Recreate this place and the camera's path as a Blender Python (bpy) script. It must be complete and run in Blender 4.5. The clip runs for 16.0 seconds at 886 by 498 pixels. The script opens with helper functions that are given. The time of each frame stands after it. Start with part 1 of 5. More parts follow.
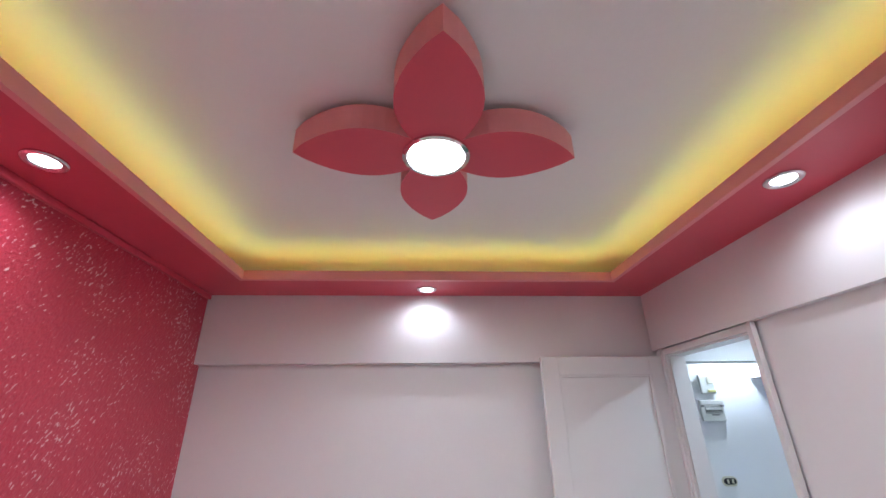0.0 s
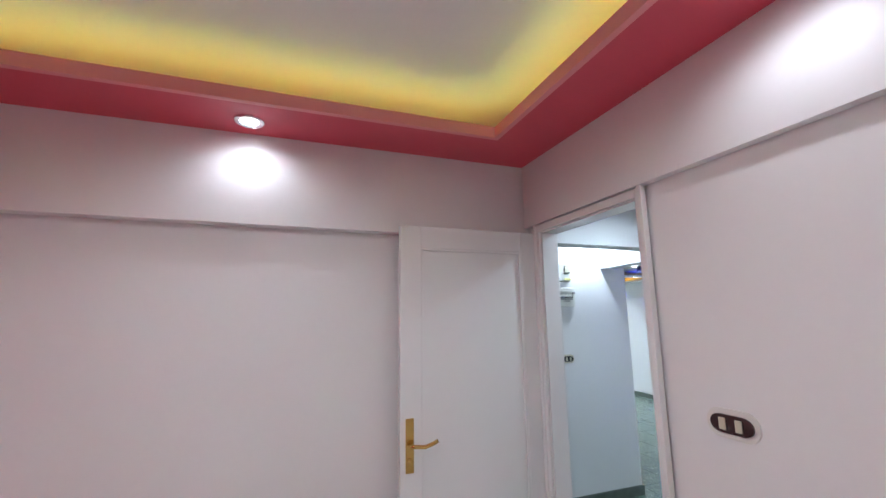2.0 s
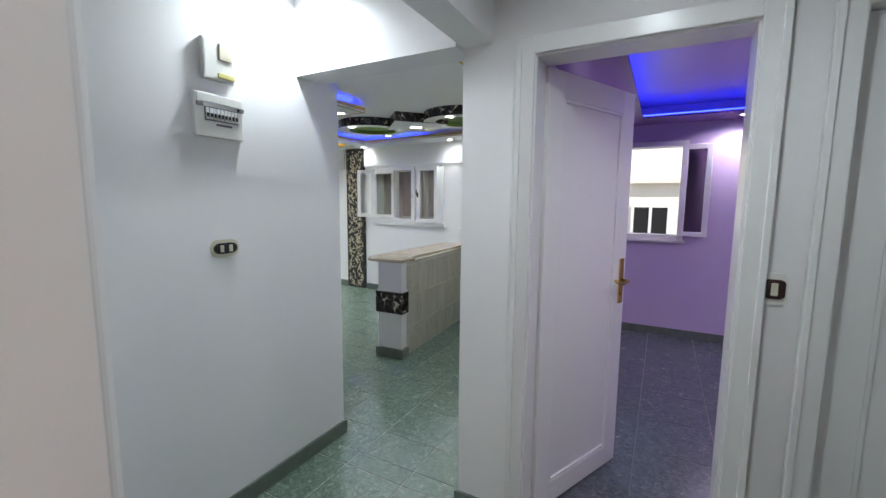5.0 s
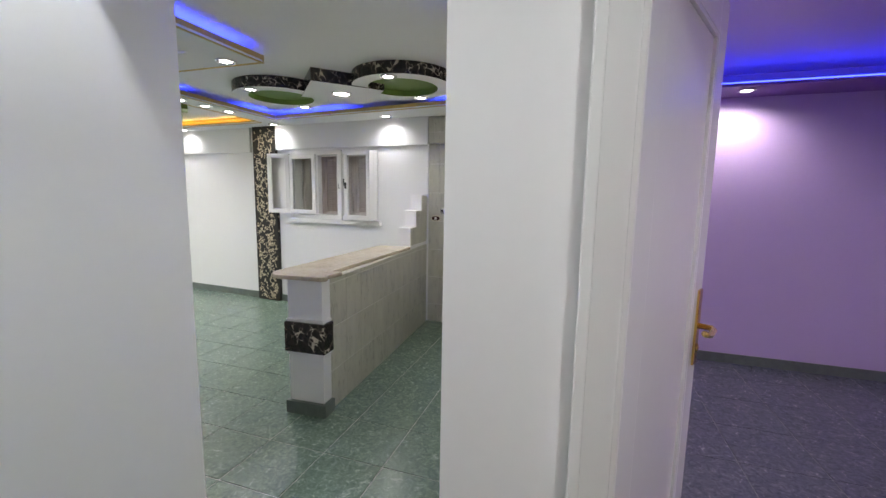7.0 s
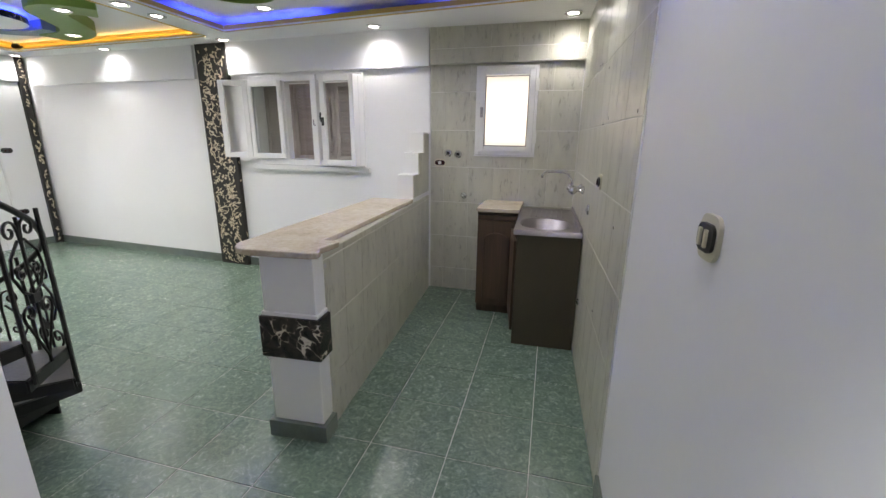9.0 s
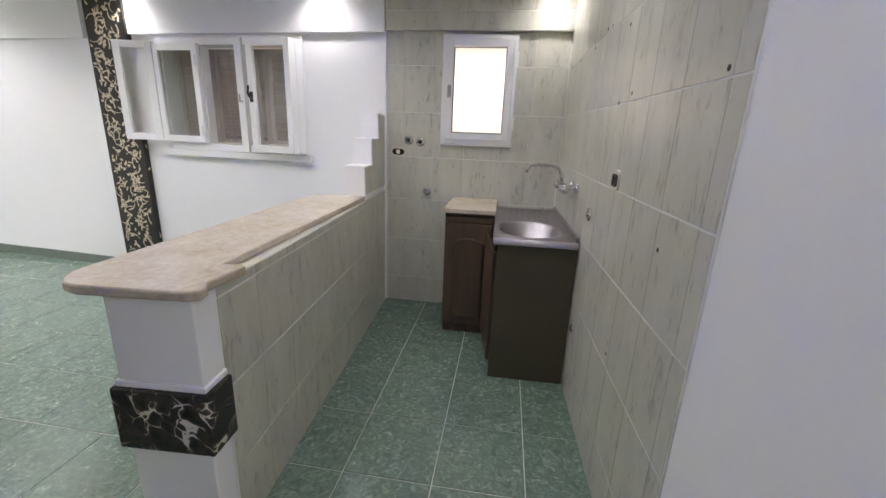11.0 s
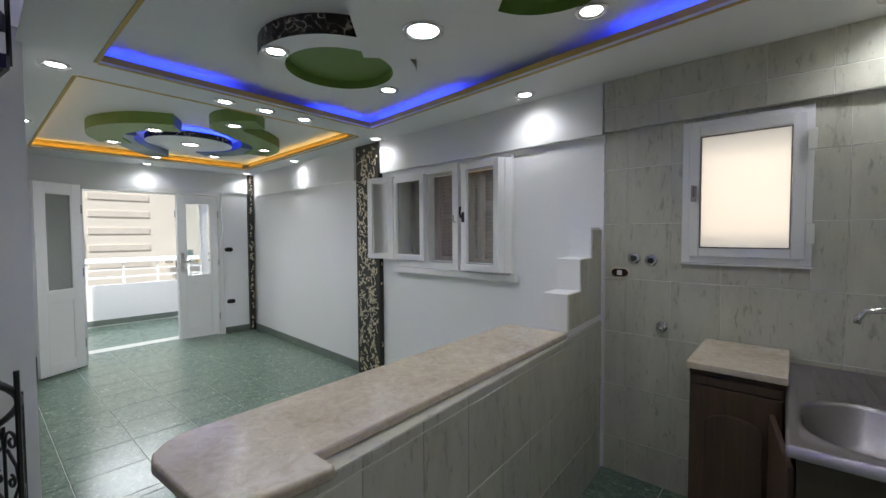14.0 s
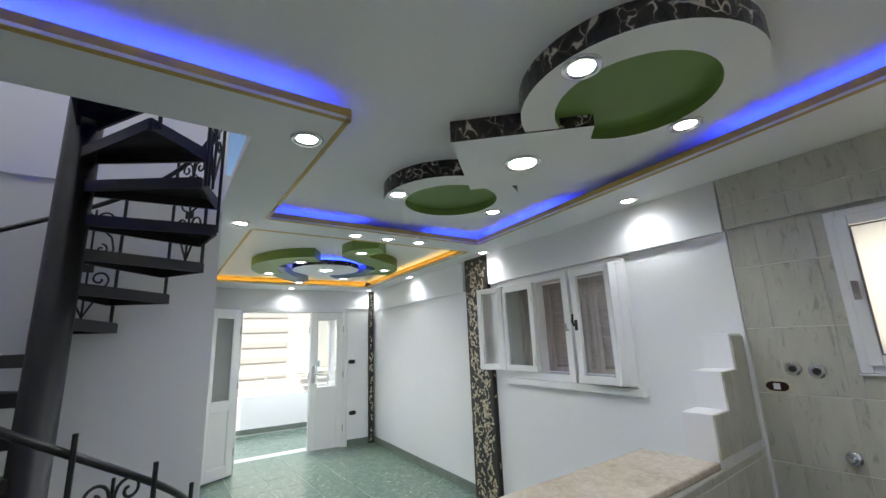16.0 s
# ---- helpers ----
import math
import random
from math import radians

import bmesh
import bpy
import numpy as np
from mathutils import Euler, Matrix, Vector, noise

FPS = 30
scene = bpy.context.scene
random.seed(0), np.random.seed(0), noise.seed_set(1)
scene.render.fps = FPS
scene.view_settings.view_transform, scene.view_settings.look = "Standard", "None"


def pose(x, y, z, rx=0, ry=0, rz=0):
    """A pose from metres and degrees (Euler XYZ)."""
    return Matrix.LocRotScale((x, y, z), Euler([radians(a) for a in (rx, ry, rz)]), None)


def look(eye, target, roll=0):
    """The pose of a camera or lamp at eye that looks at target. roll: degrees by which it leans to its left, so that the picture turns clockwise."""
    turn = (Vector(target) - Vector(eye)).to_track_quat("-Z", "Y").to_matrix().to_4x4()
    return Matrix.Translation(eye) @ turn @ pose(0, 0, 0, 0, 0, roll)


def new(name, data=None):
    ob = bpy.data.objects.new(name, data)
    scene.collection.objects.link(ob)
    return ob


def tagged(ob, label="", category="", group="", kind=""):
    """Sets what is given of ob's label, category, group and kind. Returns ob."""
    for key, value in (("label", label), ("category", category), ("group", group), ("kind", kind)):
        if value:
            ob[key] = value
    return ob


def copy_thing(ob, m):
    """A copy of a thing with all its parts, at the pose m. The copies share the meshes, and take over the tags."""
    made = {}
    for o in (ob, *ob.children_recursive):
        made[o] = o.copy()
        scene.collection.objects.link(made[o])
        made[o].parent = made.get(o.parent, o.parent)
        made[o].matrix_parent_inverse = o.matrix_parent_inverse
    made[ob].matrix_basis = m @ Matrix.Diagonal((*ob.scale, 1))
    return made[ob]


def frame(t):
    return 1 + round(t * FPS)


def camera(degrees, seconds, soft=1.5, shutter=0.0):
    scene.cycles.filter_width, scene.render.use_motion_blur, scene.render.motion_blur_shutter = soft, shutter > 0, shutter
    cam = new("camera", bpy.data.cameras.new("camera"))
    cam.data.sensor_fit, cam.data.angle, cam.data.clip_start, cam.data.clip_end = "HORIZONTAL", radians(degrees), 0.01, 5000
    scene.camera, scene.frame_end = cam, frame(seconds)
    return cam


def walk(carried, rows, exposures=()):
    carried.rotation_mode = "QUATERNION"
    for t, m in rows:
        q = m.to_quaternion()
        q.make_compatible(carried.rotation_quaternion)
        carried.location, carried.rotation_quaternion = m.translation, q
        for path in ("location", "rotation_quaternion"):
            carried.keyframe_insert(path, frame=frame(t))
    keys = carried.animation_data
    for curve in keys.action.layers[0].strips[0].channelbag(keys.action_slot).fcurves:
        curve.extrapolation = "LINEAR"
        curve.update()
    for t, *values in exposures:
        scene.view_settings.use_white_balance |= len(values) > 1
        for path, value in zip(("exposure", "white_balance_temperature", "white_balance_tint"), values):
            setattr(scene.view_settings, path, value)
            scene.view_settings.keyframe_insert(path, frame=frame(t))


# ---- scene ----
cam = camera(94.5, 16.0)
PATH = [
    (0, (0.436, 0.686, 1.708), (0.539, 2.522, 2.494), -0.8),
    (0.5, (0.466, 0.674, 1.714), (0.565, 2.432, 2.664), -0.4),
    (1, (0.529, 0.727, 1.692), (0.671, 2.555, 2.49), 0.3),
    (1.5, (0.601, 0.972, 1.631), (0.98, 2.855, 2.187), 0.7),
    (2, (0.691, 1.295, 1.626), (1.365, 3.15, 1.952), -0.8),
    (2.5, (0.896, 1.579, 1.575), (1.711, 3.398, 1.744), -1.2),
    (3, (1.105, 1.849, 1.561), (2.09, 3.589, 1.58), 1.1),
    (3.5, (1.257, 2.184, 1.507), (2.5, 3.748, 1.416), 0.1),
    (4, (1.479, 2.467, 1.462), (2.979, 3.779, 1.298), -0.8),
    (4.5, (1.727, 2.648, 1.472), (3.32, 3.851, 1.341), -1.1),
    (5, (1.921, 2.82, 1.449), (3.673, 3.755, 1.214), 0.5),
    (5.2, (1.99, 2.906, 1.46), (3.807, 3.694, 1.183), -0.5),
    (7.3, (2.942, 3.446, 1.416), (4.827, 4.052, 1.133), 1.1),
    (7.5, (3.014, 3.515, 1.409), (4.883, 4.128, 1.046), 1.7),
    (8, (3.236, 3.631, 1.408), (5.021, 4.419, 0.97), 1.9),
    (8.5, (3.391, 3.722, 1.392), (5.186, 4.475, 0.932), 2.0),
    (9, (3.493, 3.921, 1.373), (5.366, 4.397, 0.859), 0.7),
    (9.2, (3.522, 3.968, 1.367), (5.41, 4.33, 0.814), 0.3),
    (11.3, (4.19, 4.113, 1.325), (6.105, 4.356, 0.8), 2.7),
    (11.5, (4.264, 4.139, 1.335), (6.196, 4.34, 0.856), 2.4),
    (12, (4.407, 4.184, 1.341), (6.348, 4.246, 0.863), 2.3),
    (12.5, (4.493, 4.207, 1.353), (6.44, 4.495, 0.995), 2.1),
    (12.9, (4.585, 4.177, 1.382), (6.441, 4.877, 1.129), 1.6),
    (13, (4.6, 4.162, 1.384), (6.416, 4.971, 1.164), 1.9),
    (13.5, (4.649, 4.13, 1.4), (6.263, 5.301, 1.245), 0.2),
    (14, (4.659, 4.107, 1.41), (6.17, 5.415, 1.332), -0.3),
    (14.5, (4.65, 4.091, 1.417), (6.152, 5.41, 1.497), 0.6),
    (15, (4.629, 4.078, 1.437), (6.089, 5.42, 1.701), -0.5),
    (15.5, (4.611, 4.051, 1.456), (5.896, 5.533, 1.845), -2.3),
    (16, (4.59, 4.053, 1.461), (5.699, 5.66, 1.894), -2.3),
]
EXPOSURES = [
    (0.0, 0.4, 5550, 7), (1.5, 0.38, 5500, 7), (2.0, 0.25, 5650, 6), (2.5, 0.06, 5800, 4), (3.0, 0.14, 5950, 3), (3.5, 0.08, 5950, 2), (4.0, 0.1, 5700, -2), (4.5, -0.08, 5450, -3),
    (5.0, 0.17, 6400, 8), (7.5, 0.22, 6900, 12), (8.0, 0.15, 6900, 12), (9.0, 0.26, 6900, 13), (11.5, 0.35, 6750, 16), (12.5, 0.12, 6600, 17),
    (13.0, -0.1, 6500, 15), (13.5, -0.38, 6550, 18), (14.0, -0.58, 6450, 10), (14.5, -0.52, 6300, 5), (15.2, -0.3, 6600, 9), (15.5, -0.28, 6750, 17), (16.0, -0.1, 6400, 7),
]
walk(cam, [(t, look(eye, target, roll)) for t, eye, target, roll in PATH], EXPOSURES)

# ---------------- world, sun and exposure ----------------
world = bpy.data.worlds.new("sky")
scene.world = world
world.use_nodes = True
wn = world.node_tree.nodes
sky = wn.new("ShaderNodeTexSky")
sky.sky_type = "NISHITA"
sky.sun_disc = False
sky.sun_elevation = radians(45)
sky.sun_rotation = radians(219)
wn["Background"].inputs["Strength"].default_value = 0.15
world.node_tree.links.new(sky.outputs["Color"], wn["Background"].inputs["Color"])

sun_lamp = bpy.data.lights.new("sun", "SUN")
sun_lamp.energy = 5.0
sun_lamp.angle = radians(0.5)
sun_lamp.color = (1.0, 0.95, 0.86)
sun = new("sun", sun_lamp)
sun.matrix_world = look((0, 0, 20), (3.6, 4.4, 14.2))

# ---------------- materials ----------------


def material(name, color, rough=0.5, metal=0.0, vary=0.08, scale=3.0, bump=0.0, bump_scale=60.0, spec=0.5, fine=0.05, random_tone=0.0):
    """Painted or plain surface: base colour, broad and fine variation, fine relief."""
    m = bpy.data.materials.new(name)
    m.use_nodes = True
    nt = m.node_tree
    b = nt.nodes["Principled BSDF"]
    b.inputs["Roughness"].default_value = rough
    b.inputs["Metallic"].default_value = metal
    b.inputs["Specular IOR Level"].default_value = spec
    geo = nt.nodes.new("ShaderNodeNewGeometry")
    n1 = nt.nodes.new("ShaderNodeTexNoise")
    n1.inputs["Scale"].default_value = scale
    n1.inputs["Detail"].default_value = 4
    nt.links.new(geo.outputs["Position"], n1.inputs["Vector"])
    n2 = nt.nodes.new("ShaderNodeTexNoise")
    n2.inputs["Scale"].default_value = bump_scale
    n2.inputs["Detail"].default_value = 3
    nt.links.new(geo.outputs["Position"], n2.inputs["Vector"])
    mix = nt.nodes.new("ShaderNodeMath")
    mix.operation = "MULTIPLY_ADD"
    nt.links.new(n1.outputs["Fac"], mix.inputs[0])
    mix.inputs[1].default_value = 2 * vary
    mix.inputs[2].default_value = 1 - vary
    mix2 = nt.nodes.new("ShaderNodeMath")
    mix2.operation = "MULTIPLY_ADD"
    nt.links.new(n2.outputs["Fac"], mix2.inputs[0])
    mix2.inputs[1].default_value = 2 * fine
    mix2.inputs[2].default_value = -fine
    add = nt.nodes.new("ShaderNodeMath")
    nt.links.new(mix.outputs[0], add.inputs[0])
    nt.links.new(mix2.outputs[0], add.inputs[1])
    tone = add.outputs[0]
    if random_tone:
        info = nt.nodes.new("ShaderNodeObjectInfo")
        r = nt.nodes.new("ShaderNodeMath")
        r.operation = "MULTIPLY_ADD"
        nt.links.new(info.outputs["Random"], r.inputs[0])
        r.inputs[1].default_value = 2 * random_tone
        r.inputs[2].default_value = -random_tone
        a2 = nt.nodes.new("ShaderNodeMath")
        nt.links.new(tone, a2.inputs[0])
        nt.links.new(r.outputs[0], a2.inputs[1])
        tone = a2.outputs[0]
    sc = nt.nodes.new("ShaderNodeVectorMath")
    sc.operation = "SCALE"
    sc.inputs[0].default_value = color
    nt.links.new(tone, sc.inputs["Scale"])
    nt.links.new(sc.outputs[0], b.inputs["Base Color"])
    if bump:
        bp = nt.nodes.new("ShaderNodeBump")
        bp.inputs["Strength"].default_value = bump
        bp.inputs["Distance"].default_value = 0.004
        nt.links.new(n2.outputs["Fac"], bp.inputs["Height"])
        nt.links.new(bp.outputs["Normal"], b.inputs["Normal"])
    return m


def nodes_of(m):
    return m.node_tree, m.node_tree.nodes["Principled BSDF"]


def ramp(nt, fac, stops):
    r = nt.nodes.new("ShaderNodeValToRGB")
    els = r.color_ramp.elements
    while len(els) < len(stops):
        els.new(0.5)
    for e, (p, c) in zip(els, stops):
        e.position = p
        e.color = (*c, 1)
    nt.links.new(fac, r.inputs["Fac"])
    return r.outputs["Color"]


def noise_node(nt, scale, detail=4, stretch=(1, 1, 1), distortion=0.0, rot=(0, 0, 0), rough=0.5, offset=None):
    geo = nt.nodes.new("ShaderNodeNewGeometry")
    mp = nt.nodes.new("ShaderNodeMapping")
    mp.inputs["Scale"].default_value = stretch
    mp.inputs["Rotation"].default_value = rot
    nt.links.new(geo.outputs["Position"], mp.inputs["Vector"])
    vec = mp.outputs["Vector"]
    if offset is not None:
        ad = nt.nodes.new("ShaderNodeVectorMath")
        nt.links.new(vec, ad.inputs[0])
        nt.links.new(offset, ad.inputs[1])
        vec = ad.outputs[0]
    n = nt.nodes.new("ShaderNodeTexNoise")
    n.inputs["Scale"].default_value = scale
    n.inputs["Detail"].default_value = detail
    n.inputs["Distortion"].default_value = distortion
    n.inputs["Roughness"].default_value = rough
    nt.links.new(vec, n.inputs["Vector"])
    return n.outputs["Fac"]


def random_offset(nt):
    info = nt.nodes.new("ShaderNodeObjectInfo")
    sc = nt.nodes.new("ShaderNodeVectorMath")
    sc.operation = "SCALE"
    sc.inputs[0].default_value = (37.0, 53.0, 29.0)
    nt.links.new(info.outputs["Random"], sc.inputs["Scale"])
    return sc.outputs[0], info.outputs["Random"]


def bump_from(nt, b, height, strength, distance=0.004):
    bp = nt.nodes.new("ShaderNodeBump")
    bp.inputs["Strength"].default_value = strength
    bp.inputs["Distance"].default_value = distance
    nt.links.new(height, bp.inputs["Height"])
    nt.links.new(bp.outputs["Normal"], b.inputs["Normal"])


def glow(name, color, strength):
    m = bpy.data.materials.new(name)
    m.use_nodes = True
    nt, b = nodes_of(m)
    b.inputs["Base Color"].default_value = (*color, 1)
    b.inputs["Emission Color"].default_value = (*color, 1)
    b.inputs["Emission Strength"].default_value = strength
    return m


def glass(name, color=(0.95, 0.97, 0.97), rough=0.0):
    m = bpy.data.materials.new(name)
    m.use_nodes = True
    nt, b = nodes_of(m)
    b.inputs["Base Color"].default_value = (*color, 1)
    b.inputs["Roughness"].default_value = rough
    b.inputs["Transmission Weight"].default_value = 1.0
    b.inputs["IOR"].default_value = 1.45
    return m


def floor_tile_material():
    m = material("green_ceramic_tile", (0.2, 0.26, 0.22), 0.22)
    nt, b = nodes_of(m)
    off, rnd = random_offset(nt)
    n = noise_node(nt, 24, 6, (1, 1, 1), 1.6, offset=off, rough=0.6)
    n2 = noise_node(nt, 70, 5, (1, 0.4, 1), 1.2, offset=off, rough=0.7)
    mx = nt.nodes.new("ShaderNodeMath")
    mx.operation = "MULTIPLY_ADD"
    nt.links.new(n2, mx.inputs[0])
    mx.inputs[1].default_value = 0.55
    nt.links.new(n, mx.inputs[2])
    c = ramp(nt, mx.outputs[0], [(0.45, (0.06, 0.1, 0.075)), (0.66, (0.105, 0.155, 0.12)), (0.84, (0.15, 0.21, 0.165)), (1.0, (0.27, 0.34, 0.28))])
    nt.links.new(c, b.inputs["Base Color"])
    rr = nt.nodes.new("ShaderNodeMath")
    rr.operation = "MULTIPLY_ADD"
    nt.links.new(n, rr.inputs[0])
    rr.inputs[1].default_value = 0.26
    rr.inputs[2].default_value = 0.1
    nt.links.new(rr.outputs[0], b.inputs["Roughness"])
    bump_from(nt, b, n2, 0.12, 0.002)
    return m


def wall_tile_material(name, base, streak):
    m = material(name, base, 0.3)
    nt, b = nodes_of(m)
    off, rnd = random_offset(nt)
    n = noise_node(nt, 9, 6, (1.0, 1.0, 0.32), 0.25, offset=off, rough=0.62)
    n2 = noise_node(nt, 46, 3, (1.0, 1.0, 0.3), 0.5, offset=off, rough=0.55)
    d = tuple(0.9 * v for v in base)
    c = ramp(nt, n, [(0.32, d), (0.5, base), (0.68, tuple(min(1, 1.1 * v) for v in base))])
    gate = nt.nodes.new("ShaderNodeMath")
    gate.operation = "MULTIPLY_ADD"
    nt.links.new(n, gate.inputs[0])
    gate.inputs[1].default_value = -0.45
    nt.links.new(n2, gate.inputs[2])
    f = ramp(nt, gate.outputs[0], [(0.36, (0, 0, 0)), (0.5, (1, 1, 1))])
    mix = nt.nodes.new("ShaderNodeMix")
    mix.data_type = "RGBA"
    nt.links.new(f, mix.inputs[0])
    nt.links.new(c, mix.inputs[6])
    mix.inputs[7].default_value = (*streak, 1)
    nt.links.new(mix.outputs[2], b.inputs["Base Color"])
    bump_from(nt, b, n, 0.04, 0.002)
    return m


def marble_material():
    """Black stone with thin pale crossing veins."""
    m = material("black_veined_marble", (0.02, 0.018, 0.016), 0.25)
    nt, b = nodes_of(m)
    geo = nt.nodes.new("ShaderNodeNewGeometry")
    v = nt.nodes.new("ShaderNodeTexVoronoi")
    v.feature = "DISTANCE_TO_EDGE"
    v.inputs["Scale"].default_value = 14
    wv = nt.nodes.new("ShaderNodeTexNoise")
    wv.inputs["Scale"].default_value = 7
    wv.inputs["Detail"].default_value = 3
    nt.links.new(geo.outputs["Position"], wv.inputs["Vector"])
    ad = nt.nodes.new("ShaderNodeVectorMath")
    ad.operation = "MULTIPLY_ADD"
    nt.links.new(wv.outputs["Color"], ad.inputs[0])
    ad.inputs[1].default_value = (0.24, 0.24, 0.24)
    nt.links.new(geo.outputs["Position"], ad.inputs[2])
    nt.links.new(ad.outputs[0], v.inputs["Vector"])
    gate = noise_node(nt, 14, 2)
    th = nt.nodes.new("ShaderNodeMath")
    th.operation = "ADD"
    nt.links.new(v.outputs["Distance"], th.inputs[0])
    g2 = nt.nodes.new("ShaderNodeMath")
    g2.operation = "MULTIPLY_ADD"
    nt.links.new(gate, g2.inputs[0])
    g2.inputs[1].default_value = 0.35
    g2.inputs[2].default_value = -0.15
    nt.links.new(g2.outputs[0], th.inputs[1])
    c = ramp(nt, th.outputs[0], [(0.008, (0.6, 0.54, 0.44)), (0.03, (0.24, 0.2, 0.165)), (0.055, (0.045, 0.037, 0.033)), (0.3, (0.018, 0.015, 0.014))])
    nt.links.new(c, b.inputs["Base Color"])
    return m


def wood_material(name, dark, light):
    m = material(name, dark, 0.42)
    nt, b = nodes_of(m)
    n = noise_node(nt, 22, 6, (1, 1, 0.06), 0.8, rough=0.6)
    c = ramp(nt, n, [(0.3, dark), (0.75, light)])
    nt.links.new(c, b.inputs["Base Color"])
    bump_from(nt, b, n, 0.08, 0.002)
    return m


def counter_material():
    m = material("beige_polished_stone", (0.55, 0.47, 0.38), 0.22)
    nt, b = nodes_of(m)
    n = noise_node(nt, 26, 6, (1, 1, 1), 1.0, rough=0.7)
    n2 = noise_node(nt, 3.5, 4, (1, 1, 1), 0.6)
    mx = nt.nodes.new("ShaderNodeMath")
    mx.operation = "MULTIPLY_ADD"
    nt.links.new(n2, mx.inputs[0])
    mx.inputs[1].default_value = 0.5
    nt.links.new(n, mx.inputs[2])
    c = ramp(nt, mx.outputs[0], [(0.5, (0.38, 0.31, 0.23)), (0.66, (0.47, 0.395, 0.305)), (0.82, (0.53, 0.455, 0.36)), (1.0, (0.6, 0.53, 0.43))])
    nt.links.new(c, b.inputs["Base Color"])
    return m


def rose_texture_material():
    """Rose paint with stippled relief and pale raised flecks."""
    m = material("rose_textured_paint", (0.42, 0.055, 0.09), 0.38)
    nt, b = nodes_of(m)
    geo = nt.nodes.new("ShaderNodeNewGeometry")
    mp = nt.nodes.new("ShaderNodeMapping")
    mp.vector_type = "TEXTURE"
    mp.inputs["Rotation"].default_value = (radians(-38), 0, 0)
    mp.inputs["Scale"].default_value = (1, 0.85, 1.8)
    nt.links.new(geo.outputs["Position"], mp.inputs["Vector"])
    fn = nt.nodes.new("ShaderNodeTexNoise")
    fn.inputs["Scale"].default_value = 74
    fn.inputs["Detail"].default_value = 2
    nt.links.new(mp.outputs["Vector"], fn.inputs["Vector"])
    fleck = fn.outputs["Fac"]
    patch = noise_node(nt, 5, 2)
    mul = nt.nodes.new("ShaderNodeMath")
    mul.operation = "MULTIPLY_ADD"
    nt.links.new(patch, mul.inputs[0])
    mul.inputs[1].default_value = 0.35
    nt.links.new(fleck, mul.inputs[2])
    c = ramp(nt, mul.outputs[0], [(0.5, (0.56, 0.05, 0.088)), (0.815, (0.62, 0.06, 0.1)), (0.84, (0.8, 0.42, 0.44)), (0.9, (0.86, 0.62, 0.62))])
    nt.links.new(c, b.inputs["Base Color"])
    bump_from(nt, b, mul.outputs[0], 0.6, 0.012)
    return m


WHITE = material("white_wall_paint", (0.81, 0.8, 0.805), 0.45, vary=0.035, scale=1.2, bump=0.1, bump_scale=35, fine=0.012)
GLOSS = material("white_gloss_paint", (0.8, 0.79, 0.785), 0.25, vary=0.025, scale=2.0, bump=0.05, bump_scale=25, fine=0.01)
CEIL = material("white_ceiling_paint", (0.87, 0.87, 0.87), 0.6, vary=0.03, scale=1.0, bump=0.14, bump_scale=45, fine=0.01)
ROSE = material("rose_paint", (0.64, 0.07, 0.11), 0.42, vary=0.06, scale=2, bump=0.05, fine=0.02)
ROSE_LIGHT = material("light_rose_paint", (0.8, 0.3, 0.31), 0.45, vary=0.05, scale=3, bump=0.05, fine=0.02)
ROSE_TEX = rose_texture_material()
PURPLE = material("lilac_wall_paint", (0.55, 0.44, 0.66), 0.45, vary=0.05, scale=1.5, bump=0.1, fine=0.015)
PURPLE_DARK = material("violet_ceiling_paint", (0.2, 0.09, 0.36), 0.45, vary=0.05, scale=1.5, fine=0.015)
TILE = floor_tile_material()
GROUT = material("pale_grout", (0.56, 0.57, 0.52), 0.8, vary=0.15, scale=6, fine=0.1)
WGROUT = material("white_wall_grout", (0.72, 0.71, 0.67), 0.8, vary=0.1, scale=6, fine=0.05)
KTILE = wall_tile_material("grey_green_wall_tile", (0.505, 0.49, 0.415), (0.34, 0.325, 0.27))
SKIRT = material("green_tile_skirting", (0.13, 0.155, 0.135), 0.3, vary=0.3, scale=14, fine=0.1, bump_scale=40)
MARBLE = marble_material()
BLACK_STONE = material("black_stone_strip", (0.016, 0.013, 0.011), 0.3, vary=0.35, scale=12, bump=0.15, bump_scale=30, fine=0.15)
VINE = material("cream_vine_relief", (0.62, 0.53, 0.38), 0.45, vary=0.35, scale=16, fine=0.15)
STONE = counter_material()
BROWN = wood_material("dark_brown_wood", (0.04, 0.022, 0.014), (0.1, 0.06, 0.038))
BROWN_PANEL = material("brown_laminate", (0.06, 0.047, 0.03), 0.4, vary=0.2, scale=4, fine=0.08)
SHUTTER = wood_material("brown_shutter_wood", (0.34, 0.29, 0.265), (0.5, 0.44, 0.41))
STEEL = material("brushed_steel", (0.38, 0.35, 0.375), 0.34, 1.0, vary=0.12, scale=9, fine=0.08, bump=0.04, bump_scale=80)
CHROME = material("chrome", (0.75, 0.75, 0.76), 0.1, 1.0, vary=0.05, fine=0.02)
BRASS = material("polished_brass", (0.72, 0.5, 0.16), 0.25, 1.0, vary=0.1, scale=20, fine=0.05)
IRON = material("black_painted_iron", (0.012, 0.011, 0.012), 0.38, 0.0, vary=0.25, scale=12, bump=0.15, fine=0.1)
GREEN = material("green_ceiling_paint", (0.16, 0.27, 0.055), 0.5, vary=0.05, scale=3, fine=0.02)
GREY_BLUE = material("blue_grey_paint", (0.2, 0.27, 0.28), 0.5, vary=0.05, scale=3, fine=0.02)
